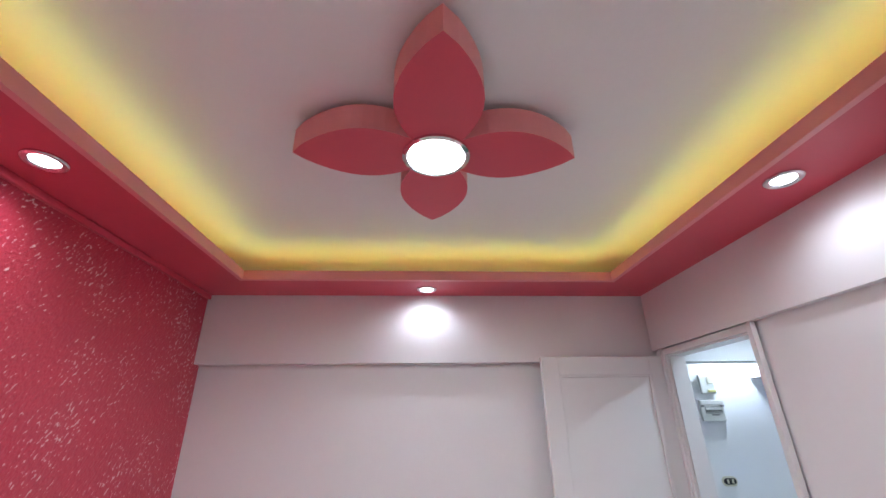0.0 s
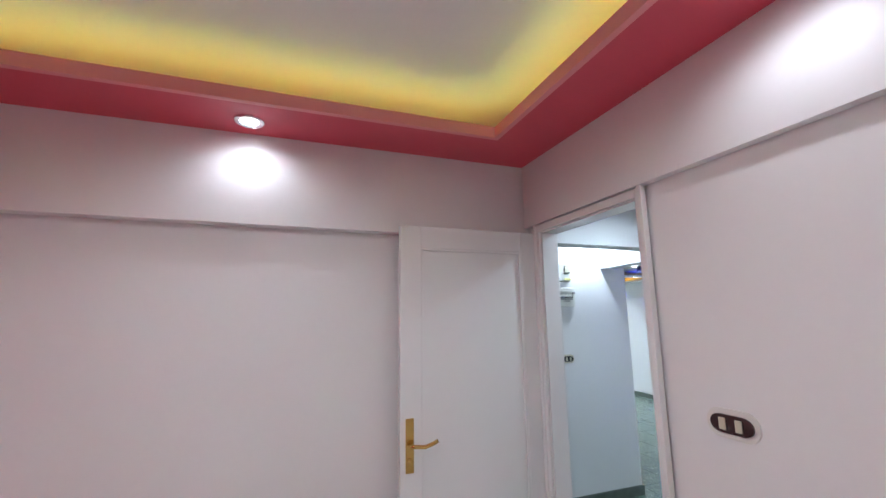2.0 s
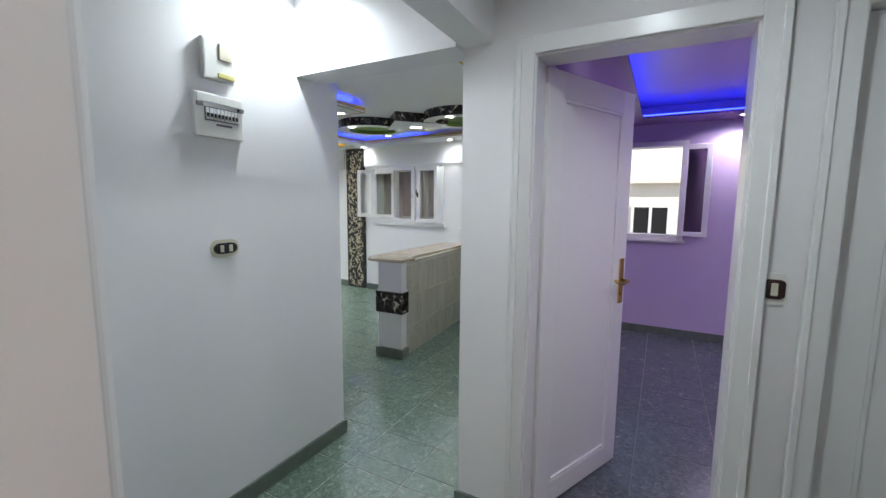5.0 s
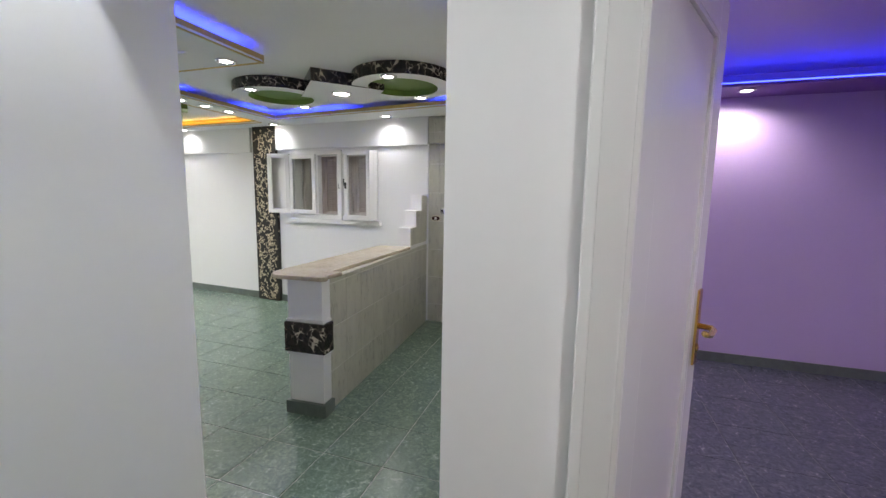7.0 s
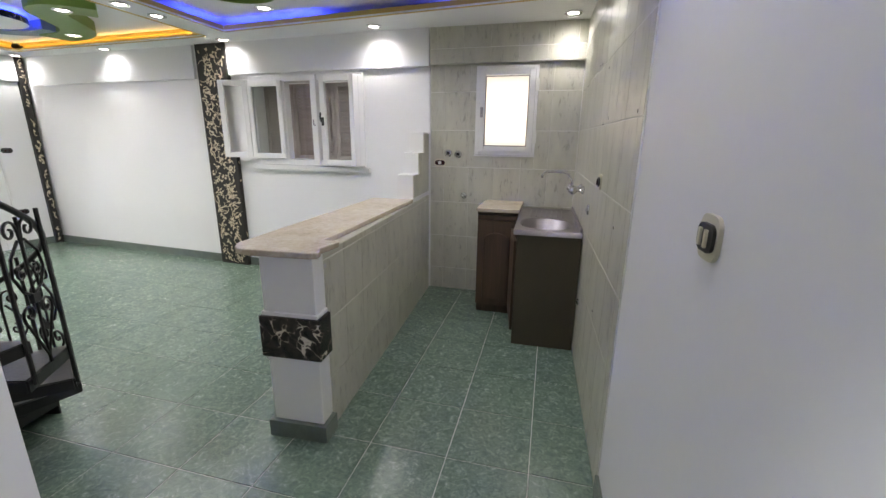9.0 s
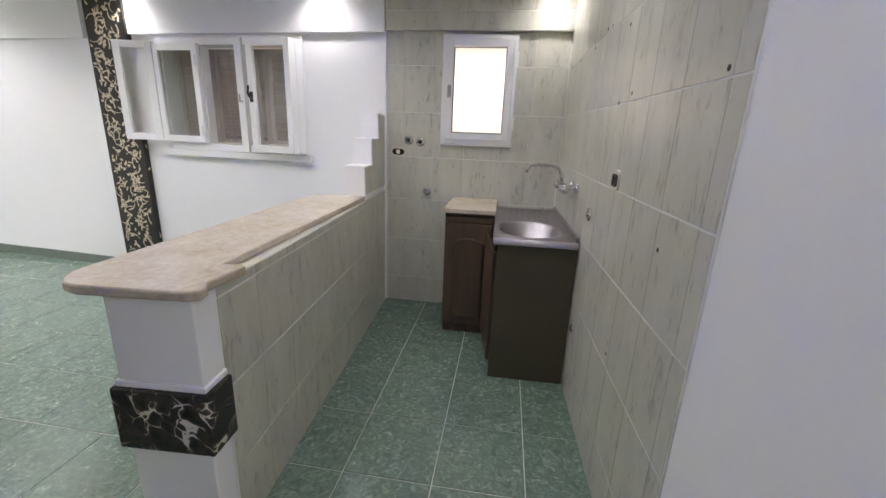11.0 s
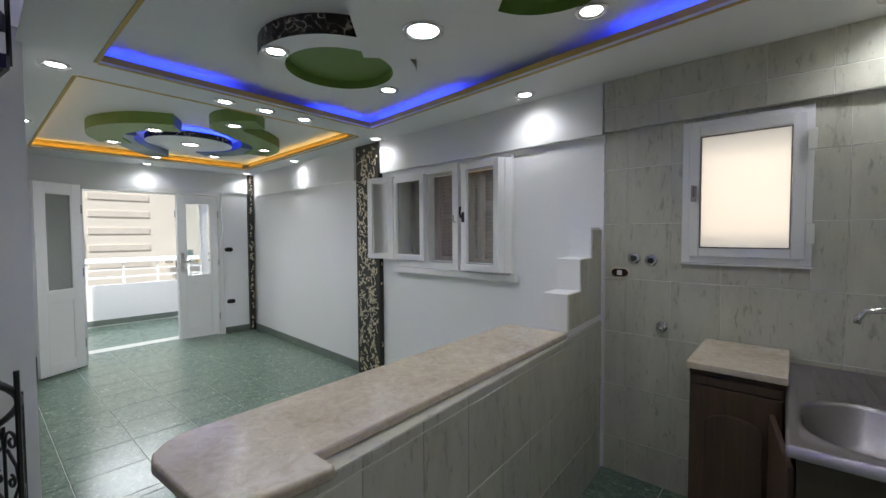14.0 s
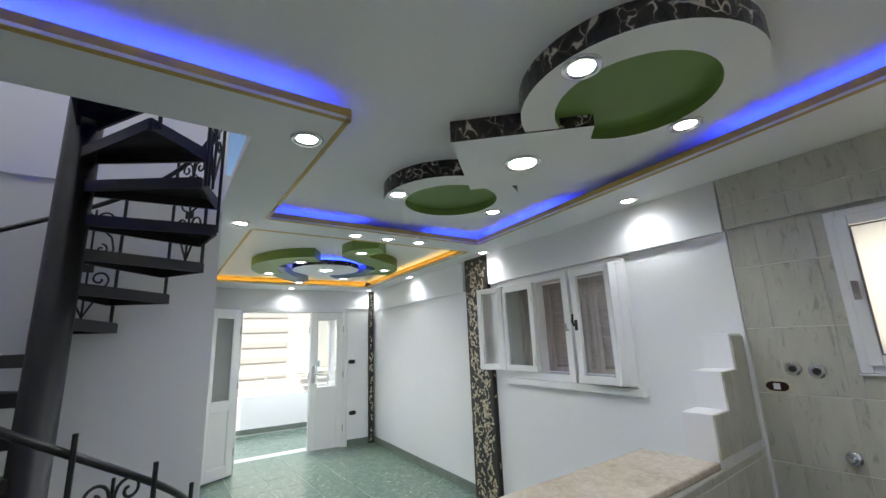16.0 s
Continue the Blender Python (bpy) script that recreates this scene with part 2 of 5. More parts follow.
OCHRE = material("ochre_paint", (0.58, 0.4, 0.11), 0.5, vary=0.06, scale=4, fine=0.02)
PLASTIC_W = material("white_plastic", (0.75, 0.74, 0.7), 0.35, vary=0.03, fine=0.01)
PLASTIC_C = material("cream_plastic", (0.62, 0.58, 0.45), 0.35, vary=0.04, fine=0.01)
PLASTIC_Y = material("yellowed_plastic", (0.66, 0.62, 0.22), 0.35, vary=0.06, fine=0.02)
PLASTIC_D = material("dark_maroon_plastic", (0.035, 0.012, 0.012), 0.25, vary=0.05, fine=0.02)
PLASTIC_G = material("grey_rubber", (0.16, 0.15, 0.16), 0.6, vary=0.05, fine=0.02)
BLACK = material("black_plastic", (0.012, 0.012, 0.012), 0.4, vary=0.05, fine=0.02)
GLASS = glass("clear_glass")
# dark purplish tint for the open sash in the lilac room
DARK_GLASS = glass("dark_tinted_glass", (0.2, 0.17, 0.22), 0.08)
# dim reflections and the dim view behind are put into the grey tint
GREY_GLASS = glass("dim_tint_glass", (0.62, 0.65, 0.62), 0.12)
FROST = glass("frosted_glass", (0.9, 0.9, 0.88), 0.55)
LAMP_ON = glow("lamp_lens", (1.0, 0.97, 0.95), 14)
LED_YELLOW = glow("yellow_led", (0.9, 1.0, 0.16), 4.0)
LED_AMBER = glow("amber_led", (1.0, 0.7, 0.2), 6.5)
LED_VIOLET = glow("dim_blue_led", (0.03, 0.05, 1.0), 8)
LED_BLUE = glow("blue_led", (0.02, 0.04, 1.0), 20)

# ---------------- mesh helpers ----------------


def link_mesh(name, bm, mat, parent=None, label="", smooth=False):
    me = bpy.data.meshes.new(name)
    bm.to_mesh(me)
    bm.free()
    if smooth:
        for p in me.polygons:
            p.use_smooth = True
    for one in mat if isinstance(mat, (list, tuple)) else (mat,):
        me.materials.append(one)
    ob = new(name, me)
    if parent is not None:
        ob.parent = parent
    if label:
        ob["label"] = label
    return ob


def part(name, bm, mat, parent, label="", smooth=False):
    return link_mesh(name, bm, mat, parent, label, smooth)


def thing(name, m, label, category, group="", kind=""):
    ob = new(name)
    ob.matrix_world = m
    ob.empty_display_size = 0.1
    return tagged(ob, label, category, group, kind)


def box(bm, x0, y0, z0, x1, y1, z1, bevel=0.0, m=None, mat=0):
    """Adds an axis box, or one turned by m."""
    pts = [(x, y, z) for x in (x0, x1) for y in (y0, y1) for z in (z0, z1)]
    vs = [bm.verts.new(m @ Vector(p) if m else p) for p in pts]
    faces = [bm.faces.new([vs[i] for i in f]) for f in ((0, 1, 3, 2), (4, 6, 7, 5), (0, 4, 5, 1), (2, 3, 7, 6), (0, 2, 6, 4), (1, 5, 7, 3))]
    for f in faces:
        f.material_index = mat
    if bevel:
        edges = list({e for f in faces for e in f.edges})
        bmesh.ops.bevel(bm, geom=edges, offset=bevel, segments=2, affect="EDGES", profile=0.6)
    return bm


def boxed(*args, **kw):
    return box(bmesh.new(), *args, **kw)


def prism(bm, outline, z0, z1, m=None, top_mat=0, side_mat=0, bottom_mat=0):
    """A flat outline (counter-clockwise) raised from z0 to z1."""
    lo = [bm.verts.new(m @ Vector((x, y, z0)) if m else (x, y, z0)) for x, y in outline]
    hi = [bm.verts.new(m @ Vector((x, y, z1)) if m else (x, y, z1)) for x, y in outline]
    f = bm.faces.new(hi)
    f.material_index = top_mat
    f = bm.faces.new(lo[::-1])
    f.material_index = bottom_mat
    n = len(outline)
    for i in range(n):
        f = bm.faces.new((lo[i], lo[(i + 1) % n], hi[(i + 1) % n], hi[i]))
        f.material_index = side_mat
    return bm


def lathe(bm, profile, steps=24, m=None):
    """Turns a profile of (radius, z) round the z axis."""
    rings = []
    for r, z in profile:
        ring = []
        for i in range(steps):
            a = 2 * math.pi * i / steps
            p = Vector((r * math.cos(a), r * math.sin(a), z))
            ring.append(bm.verts.new(m @ p if m else p))
        rings.append(ring)
    for a, b in zip(rings, rings[1:]):
        for i in range(steps):
            bm.faces.new((a[i], a[(i + 1) % steps], b[(i + 1) % steps], b[i]))
    bm.faces.new(rings[0][::-1])
    bm.faces.new(rings[-1])
    return bm


def tube(bm, points, r, sides=8, m=None):
    """A round bar along points."""
    pts = [Vector(p) for p in points]
    if m:
        pts = [m @ p for p in pts]
    rings = []
    side = None
    for i, p in enumerate(pts):
        d = (pts[min(i + 1, len(pts) - 1)] - pts[max(i - 1, 0)]).normalized()
        if side is None:
            side = d.orthogonal().normalized()
        side = (side - d * side.dot(d)).normalized()
        up = d.cross(side)
        rings.append([bm.verts.new(p + r * (math.cos(2 * math.pi * k / sides) * side + math.sin(2 * math.pi * k / sides) * up)) for k in range(sides)])
    for a, b in zip(rings, rings[1:]):
        for k in range(sides):
            bm.faces.new((a[k], a[(k + 1) % sides], b[(k + 1) % sides], b[k]))
    bm.faces.new(rings[0][::-1])
    bm.faces.new(rings[-1])
    return bm


def structure(name, bm, mat, label, category="wall", m=None):
    ob = link_mesh(name, bm, mat)
    if m:
        ob.matrix_world = m
    return tagged(ob, label, category, kind="structure")


def wall_with_holes(bm, length, height, thick, holes, z0=0.0, m=None):
    """A wall along +x from 0 to length, its face at y = 0 and its back at y = thick, with rectangular holes (x0, z0, x1, z1)."""
    xs = sorted({0.0, length, *(v for h in holes for v in (h[0], h[2]))})
    zs = sorted({z0, height, *(v for h in holes for v in (h[1], h[3]))})
    gone = lambda i, j: any(h[0] <= (xs[i] + xs[i + 1]) / 2 <= h[2] and h[1] <= (zs[j] + zs[j + 1]) / 2 <= h[3] for h in holes)
    keep = {(i, j) for i in range(len(xs) - 1) for j in range(len(zs) - 1) if not gone(i, j)}
    cache = {}

    def v(x, y, z):
        key = (round(x, 5), round(y, 5), round(z, 5))
        if key not in cache:
            cache[key] = bm.verts.new(m @ Vector((x, y, z)) if m else (x, y, z))
        return cache[key]

    for i, j in keep:
        x0, x1, a, b = xs[i], xs[i + 1], zs[j], zs[j + 1]
        bm.faces.new((v(x0, 0, a), v(x1, 0, a), v(x1, 0, b), v(x0, 0, b)))
        bm.faces.new((v(x0, thick, a), v(x0, thick, b), v(x1, thick, b), v(x1, thick, a)))
        if (i - 1, j) not in keep:
            bm.faces.new((v(x0, 0, a), v(x0, 0, b), v(x0, thick, b), v(x0, thick, a)))
        if (i + 1, j) not in keep:
            bm.faces.new((v(x1, 0, a), v(x1, thick, a), v(x1, thick, b), v(x1, 0, b)))
        if (i, j - 1) not in keep:
            bm.faces.new((v(x0, 0, a), v(x0, thick, a), v(x1, thick, a), v(x1, 0, a)))
        if (i, j + 1) not in keep:
            bm.faces.new((v(x0, 0, b), v(x1, 0, b), v(x1, thick, b), v(x0, thick, b)))
    return bm


def led_strip(label, mat, pieces):
    """A light strip: each lit length is a part, made by a function that fills a bmesh."""
    d = thing("led_strip", Matrix(), label, "light strip")
    for fill in pieces:
        bm = bmesh.new()
        fill(bm)
        part("strip", bm, mat, d)
    return d


# ---------------- the plan ----------------
RX0, RX1, RY0, RY1 = -0.96, 1.95, 0.35, 3.35      # rose room, beam faces
RE = 1.988                                         # face of the wall with the first door
R_SOFF, R_CEIL = 2.505, 2.70
W1 = 4.495                                         # passage wall with the meters
PX, PY = 3.545, 3.597                              # corner of the white pillar
SOUTH = pose(PX, PY, 0, 0, 0, 1.75)                # kitchen side wall: +x along it, +y into the room
SOFF, LCEIL = 2.27, 2.36                           # living room
EAST = pose(7.10, 4.97, 0, 0, 0, -3.6)             # living room's outer wall: +y along it, +x out
NLY = 5.25                                         # far wall in that frame
SK = 0.085
PU0, PU1 = 2.12, 2.49                              # black pilaster along the outer wall

# floor slab under everything
floor = structure("floor", boxed(-1.2, 0.2, -0.15, 8.3, 10.6, -0.0028), GROUT, "green ceramic tile floor with pale grout", "floor")
# unseen floor; its pale colour is chosen to throw light up at the soffit
structure("floor_rose_room", boxed(RX0, RY0, -0.0115, RE, RY1 + 0.07, 0.0), material("cream_bounce_floor", (0.72, 0.68, 0.62), 0.3, vary=0.1), "unseen rose room floor, made cream to bounce light upwards", "floor")

# --- rose room ---
structure("wall_rose", boxed(RX0 - 0.15, RY0 - 0.15, 0, RX0, RY1 + 0.2, 2.9), ROSE_TEX, "rose textured paint wall with pale flecks")
structure("wall_room_south", boxed(RX0, RY0 - 0.15, 0, RE, RY0, 2.9), WHITE, "plain white painted wall")
structure("wall_room_north", boxed(RX0, RY1 + 0.07, 0, RE, RY1 + 0.2, 2.9), WHITE, "plain white painted wall with a beam above")
bm = boxed(RX0 + 0.002, RY1, 2.065, 1.655, RY1 + 0.069, R_SOFF + 0.1)
box(bm, 1.655, RY1 + 0.012, 2.065, RE - 0.002, RY1 + 0.069, R_SOFF + 0.1)
structure("beam_north", bm, WHITE, "white painted ceiling beam", "beam")
D1Y0, D1Y1 = 2.522, 3.225
bm = bmesh.new()
wall_with_holes(bm, RY1 + 0.2 - (RY0 - 0.15), 2.9, 0.07, [(D1Y0 - RY0 + 0.15, 0, D1Y1 - RY0 + 0.15, 2.09)], m=Matrix.Translation((RE, RY0 - 0.15, 0)) @ Matrix(((0, 1, 0, 0), (1, 0, 0, 0), (0, 0, 1, 0), (0, 0, 0, 1))))
structure("wall_room_east", bm, WHITE, "white painted wall with a doorway")
structure("beam_east", boxed(RX1, RY0, 2.13, RE - 0.001, RY1, R_SOFF + 0.1), WHITE, "white painted ceiling beam", "beam")
structure("ceiling_rose_room", boxed(RX0, RY0, R_CEIL, RX1, RY1 + 0.069, R_CEIL + 0.1), CEIL, "plain white ceiling inside a rose soffit", "ceiling")
# soffit ring with a lip and a trough for the light
bm = bmesh.new()
SX0, SX1, SY0, SY1 = -0.61, 1.60, 0.70, 3.01
for x0, y0, x1, y1 in ((RX0, RY0, SX0, RY1), (SX1, RY0, RX1, RY1), (SX0, RY0, SX1, SY0), (SX0, SY1, SX1, RY1)):
    box(bm, x0, y0, R_SOFF, x1, y1, R_SOFF + 0.012)
structure("ceiling_soffit", bm, ROSE, "rose painted dropped soffit round the ceiling", "ceiling")
bm = bmesh.new()
for x0, y0, x1, y1 in ((SX0 - 0.022, SY0 - 0.022, SX0 + 0.004, SY1 + 0.022), (SX1 - 0.004, SY0 - 0.022, SX1 + 0.022, SY1 + 0.022), (SX0 + 0.004, SY0 - 0.022, SX1 - 0.004, SY0 + 0.004), (SX0 + 0.004, SY1 - 0.004, SX1 - 0.004, SY1 + 0.022)):
    box(bm, x0, y0, R_SOFF - 0.006, x1, y1, R_SOFF + 0.05)
structure("soffit_trim", bm, ROSE_LIGHT, "light rose moulded lip of the soffit", "trim")
structure("trim_rose_wall", boxed(RX0, RY0, R_SOFF - 0.03, RX0 + 0.025, RY1, R_SOFF - 0.001, 0.008), ROSE, "rose moulding at the top of the wall", "trim")
strips = ((SX0 - 0.065, SY0, SX0 - 0.04, SY1), (SX1 + 0.04, SY0, SX1 + 0.065, SY1), (SX0, SY0 - 0.065, SX1, SY0 - 0.04), (SX0, SY1 + 0.04, SX1, SY1 + 0.065))
led_strip("glowing yellow light strip hidden in the soffit", LED_YELLOW, [lambda b, s=s: box(b, s[0], s[1], R_SOFF + 0.03, s[2], s[3], R_SOFF + 0.046) for s in strips])

# --- vestibule, passage and purple room ---
VX0 = RE + 0.07
D2Y0, D2Y1 = 2.585, 3.29
T90 = Matrix(((0, 1, 0, 0), (1, 0, 0, 0), (0, 0, 1, 0), (0, 0, 0, 1)))
bm = bmesh.new()
wall_with_holes(bm, PY - 0.35, 2.9, 0.11, [(D2Y0 - 0.35, 0, D2Y1 - 0.35, 2.01), (1.62 - 0.35, 0, 2.36 - 0.35, 2.01)], m=Matrix.Translation((PX, 0.35, 0)) @ T90)
structure("wall_vestibule", bm, WHITE, "white painted wall with a door into the lilac room")
structure("wall_vestibule_south", boxed(VX0, 1.0, 0, PX, 1.1, 2.9), WHITE, "plain white painted wall")
structure("wall_passage_west", boxed(VX0 - 0.1, 3.552, 0, VX0, W1, 2.9), WHITE, "plain white painted wall")
structure("beam_passage", boxed(VX0, 3.465, 2.08, PX, PY - 0.002, 2.9), WHITE, "white painted beam across the passage", "beam")
structure("wall_passage", boxed(VX0 - 0.1, W1, 0, 3.765, W1 + 0.12, 2.9), WHITE, "white painted wall carrying the meters")
structure("beam_living", boxed(3.47, PY, 2.065, 3.64, W1 - 0.002, 2.9), WHITE, "white painted beam at the end of the passage", "beam")
structure("ceiling_vestibule", boxed(VX0, 1.1, 2.45, PX, 3.464, 2.55), CEIL, "plain white ceiling", "ceiling")
structure("ceiling_passage", boxed(VX0, PY, 2.62, 3.469, W1 - 0.001, 2.7), CEIL, "plain white ceiling", "ceiling")
structure("ceiling_soffit_passage", boxed(VX0, 4.225, 2.45, 3.469, W1 - 0.001, 2.462), CEIL, "white dropped soffit along the passage wall", "ceiling")
structure("trim_passage", boxed(VX0, 4.205, 2.446, 3.469, 4.224, 2.56), OCHRE, "ochre painted lip of the passage soffit", "trim")
# kitchen side wall: white first, tiles further on
structure("wall_kitchen_south", boxed(0.11, -0.042, 0, 3.75, 0, 2.9), WHITE, "white painted wall that continues in wall tiles", "wall", SOUTH)
# lilac room
PRX = 6.93
structure("wall_lilac_north", boxed(PX + 0.112, 3.45, 0, PRX, 3.548, 2.9), PURPLE, "plain lilac painted wall")
structure("wall_lilac_south", boxed(PX + 0.112, 0.25, 0, PRX, 0.35, 2.9), PURPLE, "plain lilac painted wall")
structure("wall_lilac_west", boxed(PX + 0.145, 0.35, 0, PX + 0.16, D2Y0 - 0.1, 2.9), PURPLE, "plain lilac painted wall")
WPY0, WPY1, WPZ0, WPZ1 = 2.67, 3.26, 1.10, 2.04
bm = bmesh.new()
wall_with_holes(bm, 3.548 - 0.25, 2.9, 0.2, [(WPY0 - 0.25, WPZ0, WPY1 - 0.25, WPZ1)], m=Matrix.Translation((PRX, 0.25, 0)) @ T90)
structure("wall_lilac_east", bm, PURPLE, "lilac painted wall with an open window")
structure("ceiling_lilac_room", boxed(PX + 0.112, 0.35, 2.45, PRX, 3.45, 2.55), PURPLE, "lilac ceiling with a violet soffit", "ceiling")
bm = bmesh.new()
for x0, y0, x1, y1 in ((PX + 0.131, 0.35, PX + 0.5, 3.45), (PRX - 0.4, 0.35, PRX, 3.45), (PX + 0.5, 3.05, PRX - 0.4, 3.45), (PX + 0.5, 0.35, PRX - 0.4, 0.75)):
    box(bm, x0, y0, 2.27, x1, y1, 2.29)
structure("ceiling_violet_soffit", bm, PURPLE_DARK, "violet painted dropped soffit", "ceiling")
strips = ((PX + 0.42, 0.75, PX + 0.46, 3.05), (PRX - 0.36, 0.75, PRX - 0.32, 3.05), (PX + 0.5, 3.09, PRX - 0.4, 3.13))
led_strip("glowing blue light strip hidden in the violet soffit", LED_VIOLET, [lambda b, s=s: box(b, s[0], s[1], 2.292, s[2], s[3], 2.31) for s in strips])

# --- living room and kitchen shell ---
LWY0, LWY1, LWZ0, LWZ1 = 0.68, 1.83, 1.165, 1.90    # living window along the outer wall
bm = bmesh.new()
wall_with_holes(bm, NLY + 0.2, 2.9, 0.22, [(LWY0, LWZ0, LWY1, LWZ1)], m=EAST @ T90)
structure("wall_living_east", bm, WHITE, "white painted outer wall with a window")
bm = bmesh.new()
KWY0, KWY1, KWZ0, KWZ1 = 4.08, 4.53, 1.28, 1.93
wall_with_holes(bm, 4.969 - 3.552, 2.9, 0.2, [(KWY0 - 3.552, KWZ0, KWY1 - 3.552, KWZ1)], m=Matrix.Translation((7.112, 3.552, 0)) @ T90)
structure("wall_kitchen_east", bm, WGROUT, "kitchen outer wall under grey green tiles")
structure("beam_living_east", boxed(-0.03, 0.0, 1.975, -0.001, PU0, SOFF + 0.05), WHITE, "white painted beam over the window", "beam", EAST)
structure("beam_far_east", boxed(-0.03, PU1 + 0.07, 1.95, -0.001, NLY - 0.12, SOFF + 0.05), WHITE, "white painted beam along the outer wall", "beam", EAST)
# far wall with the balcony door
BX0, BX1, BZ1 = -1.98, -0.50, 1.95
bm = bmesh.new()
wall_with_holes(bm, 3.2, 2.9, 0.2, [(BX0 + 2.95, -0.02, BX1 + 2.95, BZ1)], m=EAST @ Matrix.Translation((-2.95, NLY, 0)), z0=-0.02)
structure("wall_far", bm, WHITE, "white painted wall with an open balcony door")
structure("beam_far", boxed(-2.55, NLY - 0.03, 1.99, -0.1, NLY - 0.001, SOFF + 0.05), WHITE, "white painted beam over the balcony door", "beam", EAST)
# west side
structure("wall_stair_back", boxed(3.0, 6.75, 0, 4.84, 6.87, 5.2), WHITE, "white painted wall behind the spiral staircase")
structure("wall_living_west", boxed(4.72, 6.872, 0, 4.84, 10.5, 2.9), WHITE, "plain white painted wall")
structure("wall_stair_west", boxed(3.35, W1 + 0.122, 0, 3.47, 6.748, 5.2), WHITE, "plain white painted wall")
structure("wall_stairwell_south", boxed(3.47, 5.55, 2.5, 4.95, 5.65, 5.2), WHITE, "white painted stairwell wall above the ceiling")
structure("wall_stairwell_east", boxed(4.95, 5.55, 2.5, 5.07, 6.87, 5.2), WHITE, "white painted stairwell wall above the ceiling")
# unseen ceiling, left open in the middle for an added lamp
bm = bmesh.new()
for x0, y0, x1, y1 in ((3.35, 5.55, 3.7, 6.87), (4.7, 5.55, 5.07, 6.87), (3.7, 5.55, 4.7, 5.8), (3.7, 6.6, 4.7, 6.87)):
    box(bm, x0, y0, 5.2, x1, y1, 5.3)
structure("ceiling_stairwell", bm, CEIL, "unseen white stairwell ceiling with an opening for the added light", "ceiling")
# area lamp added in that opening to brighten the stairwell
stair_fill = bpy.data.lights.new("stairwell_fill_light", "AREA")
stair_fill.shape, stair_fill.size, stair_fill.size_y, stair_fill.energy, stair_fill.color = "RECTANGLE", 1.0, 0.8, 20, (0.95, 0.97, 1.0)
new("stairwell_fill_light", stair_fill).matrix_world = pose(4.2, 6.2, 5.25)
structure("wall_stair_ledge", boxed(3.47, 6.735, 2.33, 4.84, 6.749, 5.2), WHITE, "white painted upper part of the stair wall")

# living ceiling: upper slab (with the stair opening) and the dropped soffit
bm = bmesh.new()
for x0, y0, x1, y1 in ((3.64, 3.63, 7.6, 5.60), (4.87, 5.60, 7.6, 6.75), (4.72, 6.75, 7.7, 10.45), (3.47, W1 + 0.12, 3.64, 5.60)):
    box(bm, x0, y0, LCEIL, x1, y1, LCEIL + 0.15)
structure("ceiling_living", bm, CEIL, "white ceiling with lit recesses over the living room", "ceiling")


def be(y):
    return 6.6 + 0.11 * (y - 4.6)


def ye(y):
    return 6.81 + 0.0628 * (y - 4.97)


def we(y):
    return 7.098 + 0.0628 * max(0.0, y - 4.97)


BS, BM, BN, YS, YN = 3.95, 5.37, 6.77, 7.08, 9.75
BW, BI, YW = 3.95, 5.11, 5.07
bm = bmesh.new()
for o in (
    [(3.64, 3.6), (7.098, 3.6), (7.098, BS), (3.64, BS)],
    [(3.64, BS), (BW, BS), (BW, BM), (3.64, BM)],
    [(3.47, 4.617), (3.64, 4.617), (3.64, BM), (3.47, BM)],
    [(3.47, BM), (BI, BM), (BI, 5.68), (3.47, 5.68)],
    [(4.82, 5.68), (BI, 5.68), (BI, BN), (4.842, BN), (4.842, 6.745), (4.82, 6.745)],
    [(be(BS), BS), (we(BS), BS), (we(BS), 4.97), (we(BN), BN), (be(BN), BN)],
    [(4.842, BN), (we(BN), BN), (we(YS), YS), (4.842, YS)],
    [(4.842, YS), (YW, YS), (YW, YN), (4.842, YN)],
    [(ye(YS), YS), (we(YS), YS), (we(YN), YN), (ye(YN), YN)],
    [(4.842, YN), (we(YN), YN), (7.42, 10.19), (4.842, 10.355)],
):
    prism(bm, o, SOFF, SOFF + 0.012)
structure("ceiling_soffit_living", bm, CEIL, "white dropped soffit round the lit ceiling recesses", "ceiling")


def strip_box(bm, a, b, off0, off1, z0, z1):
    """A bar beside the line a-b, between two distances to its right."""
    (ax, ay), (bx, by) = a, b
    d = Vector((bx - ax, by - ay, 0)).normalized()
    n = Vector((d.y, -d.x, 0))
    pts = [Vector((ax, ay, 0)) + n * off0, Vector((bx, by, 0)) + n * off0, Vector((bx, by, 0)) + n * off1, Vector((ax, ay, 0)) + n * off1]
    prism(bm, [(p.x, p.y) for p in (pts if off1 < off0 else pts[::-1])], z0, z1)


BLUE_EDGE = [(be(BS), BS), (be(BN), BN), (BI, BN), (BI, BM), (BW, BM), (BW, BS)]
YELLOW_EDGE = [(ye(YS), YS), (ye(YN), YN), (YW, YN), (YW, YS)]
bm = bmesh.new()
for a, b in zip(BLUE_EDGE, BLUE_EDGE[1:] + BLUE_EDGE[:1]):
    strip_box(bm, a, b, 0.003, 0.02, SOFF - 0.004, SOFF + 0.045)
structure("cove_lip_living", bm, OCHRE, "thin ochre painted lip of the ceiling recess", "trim")
bm = bmesh.new()
for a, b in zip(YELLOW_EDGE, YELLOW_EDGE[1:] + YELLOW_EDGE[:1]):
    strip_box(bm, a, b, 0.003, 0.02, SOFF - 0.004, SOFF + 0.028)
    strip_box(bm, a, b, 0.065, 0.08, SOFF + 0.013, SOFF + 0.062)
    strip_box(bm, a, b, 0.045, 0.08, SOFF + 0.062, LCEIL - 0.001)
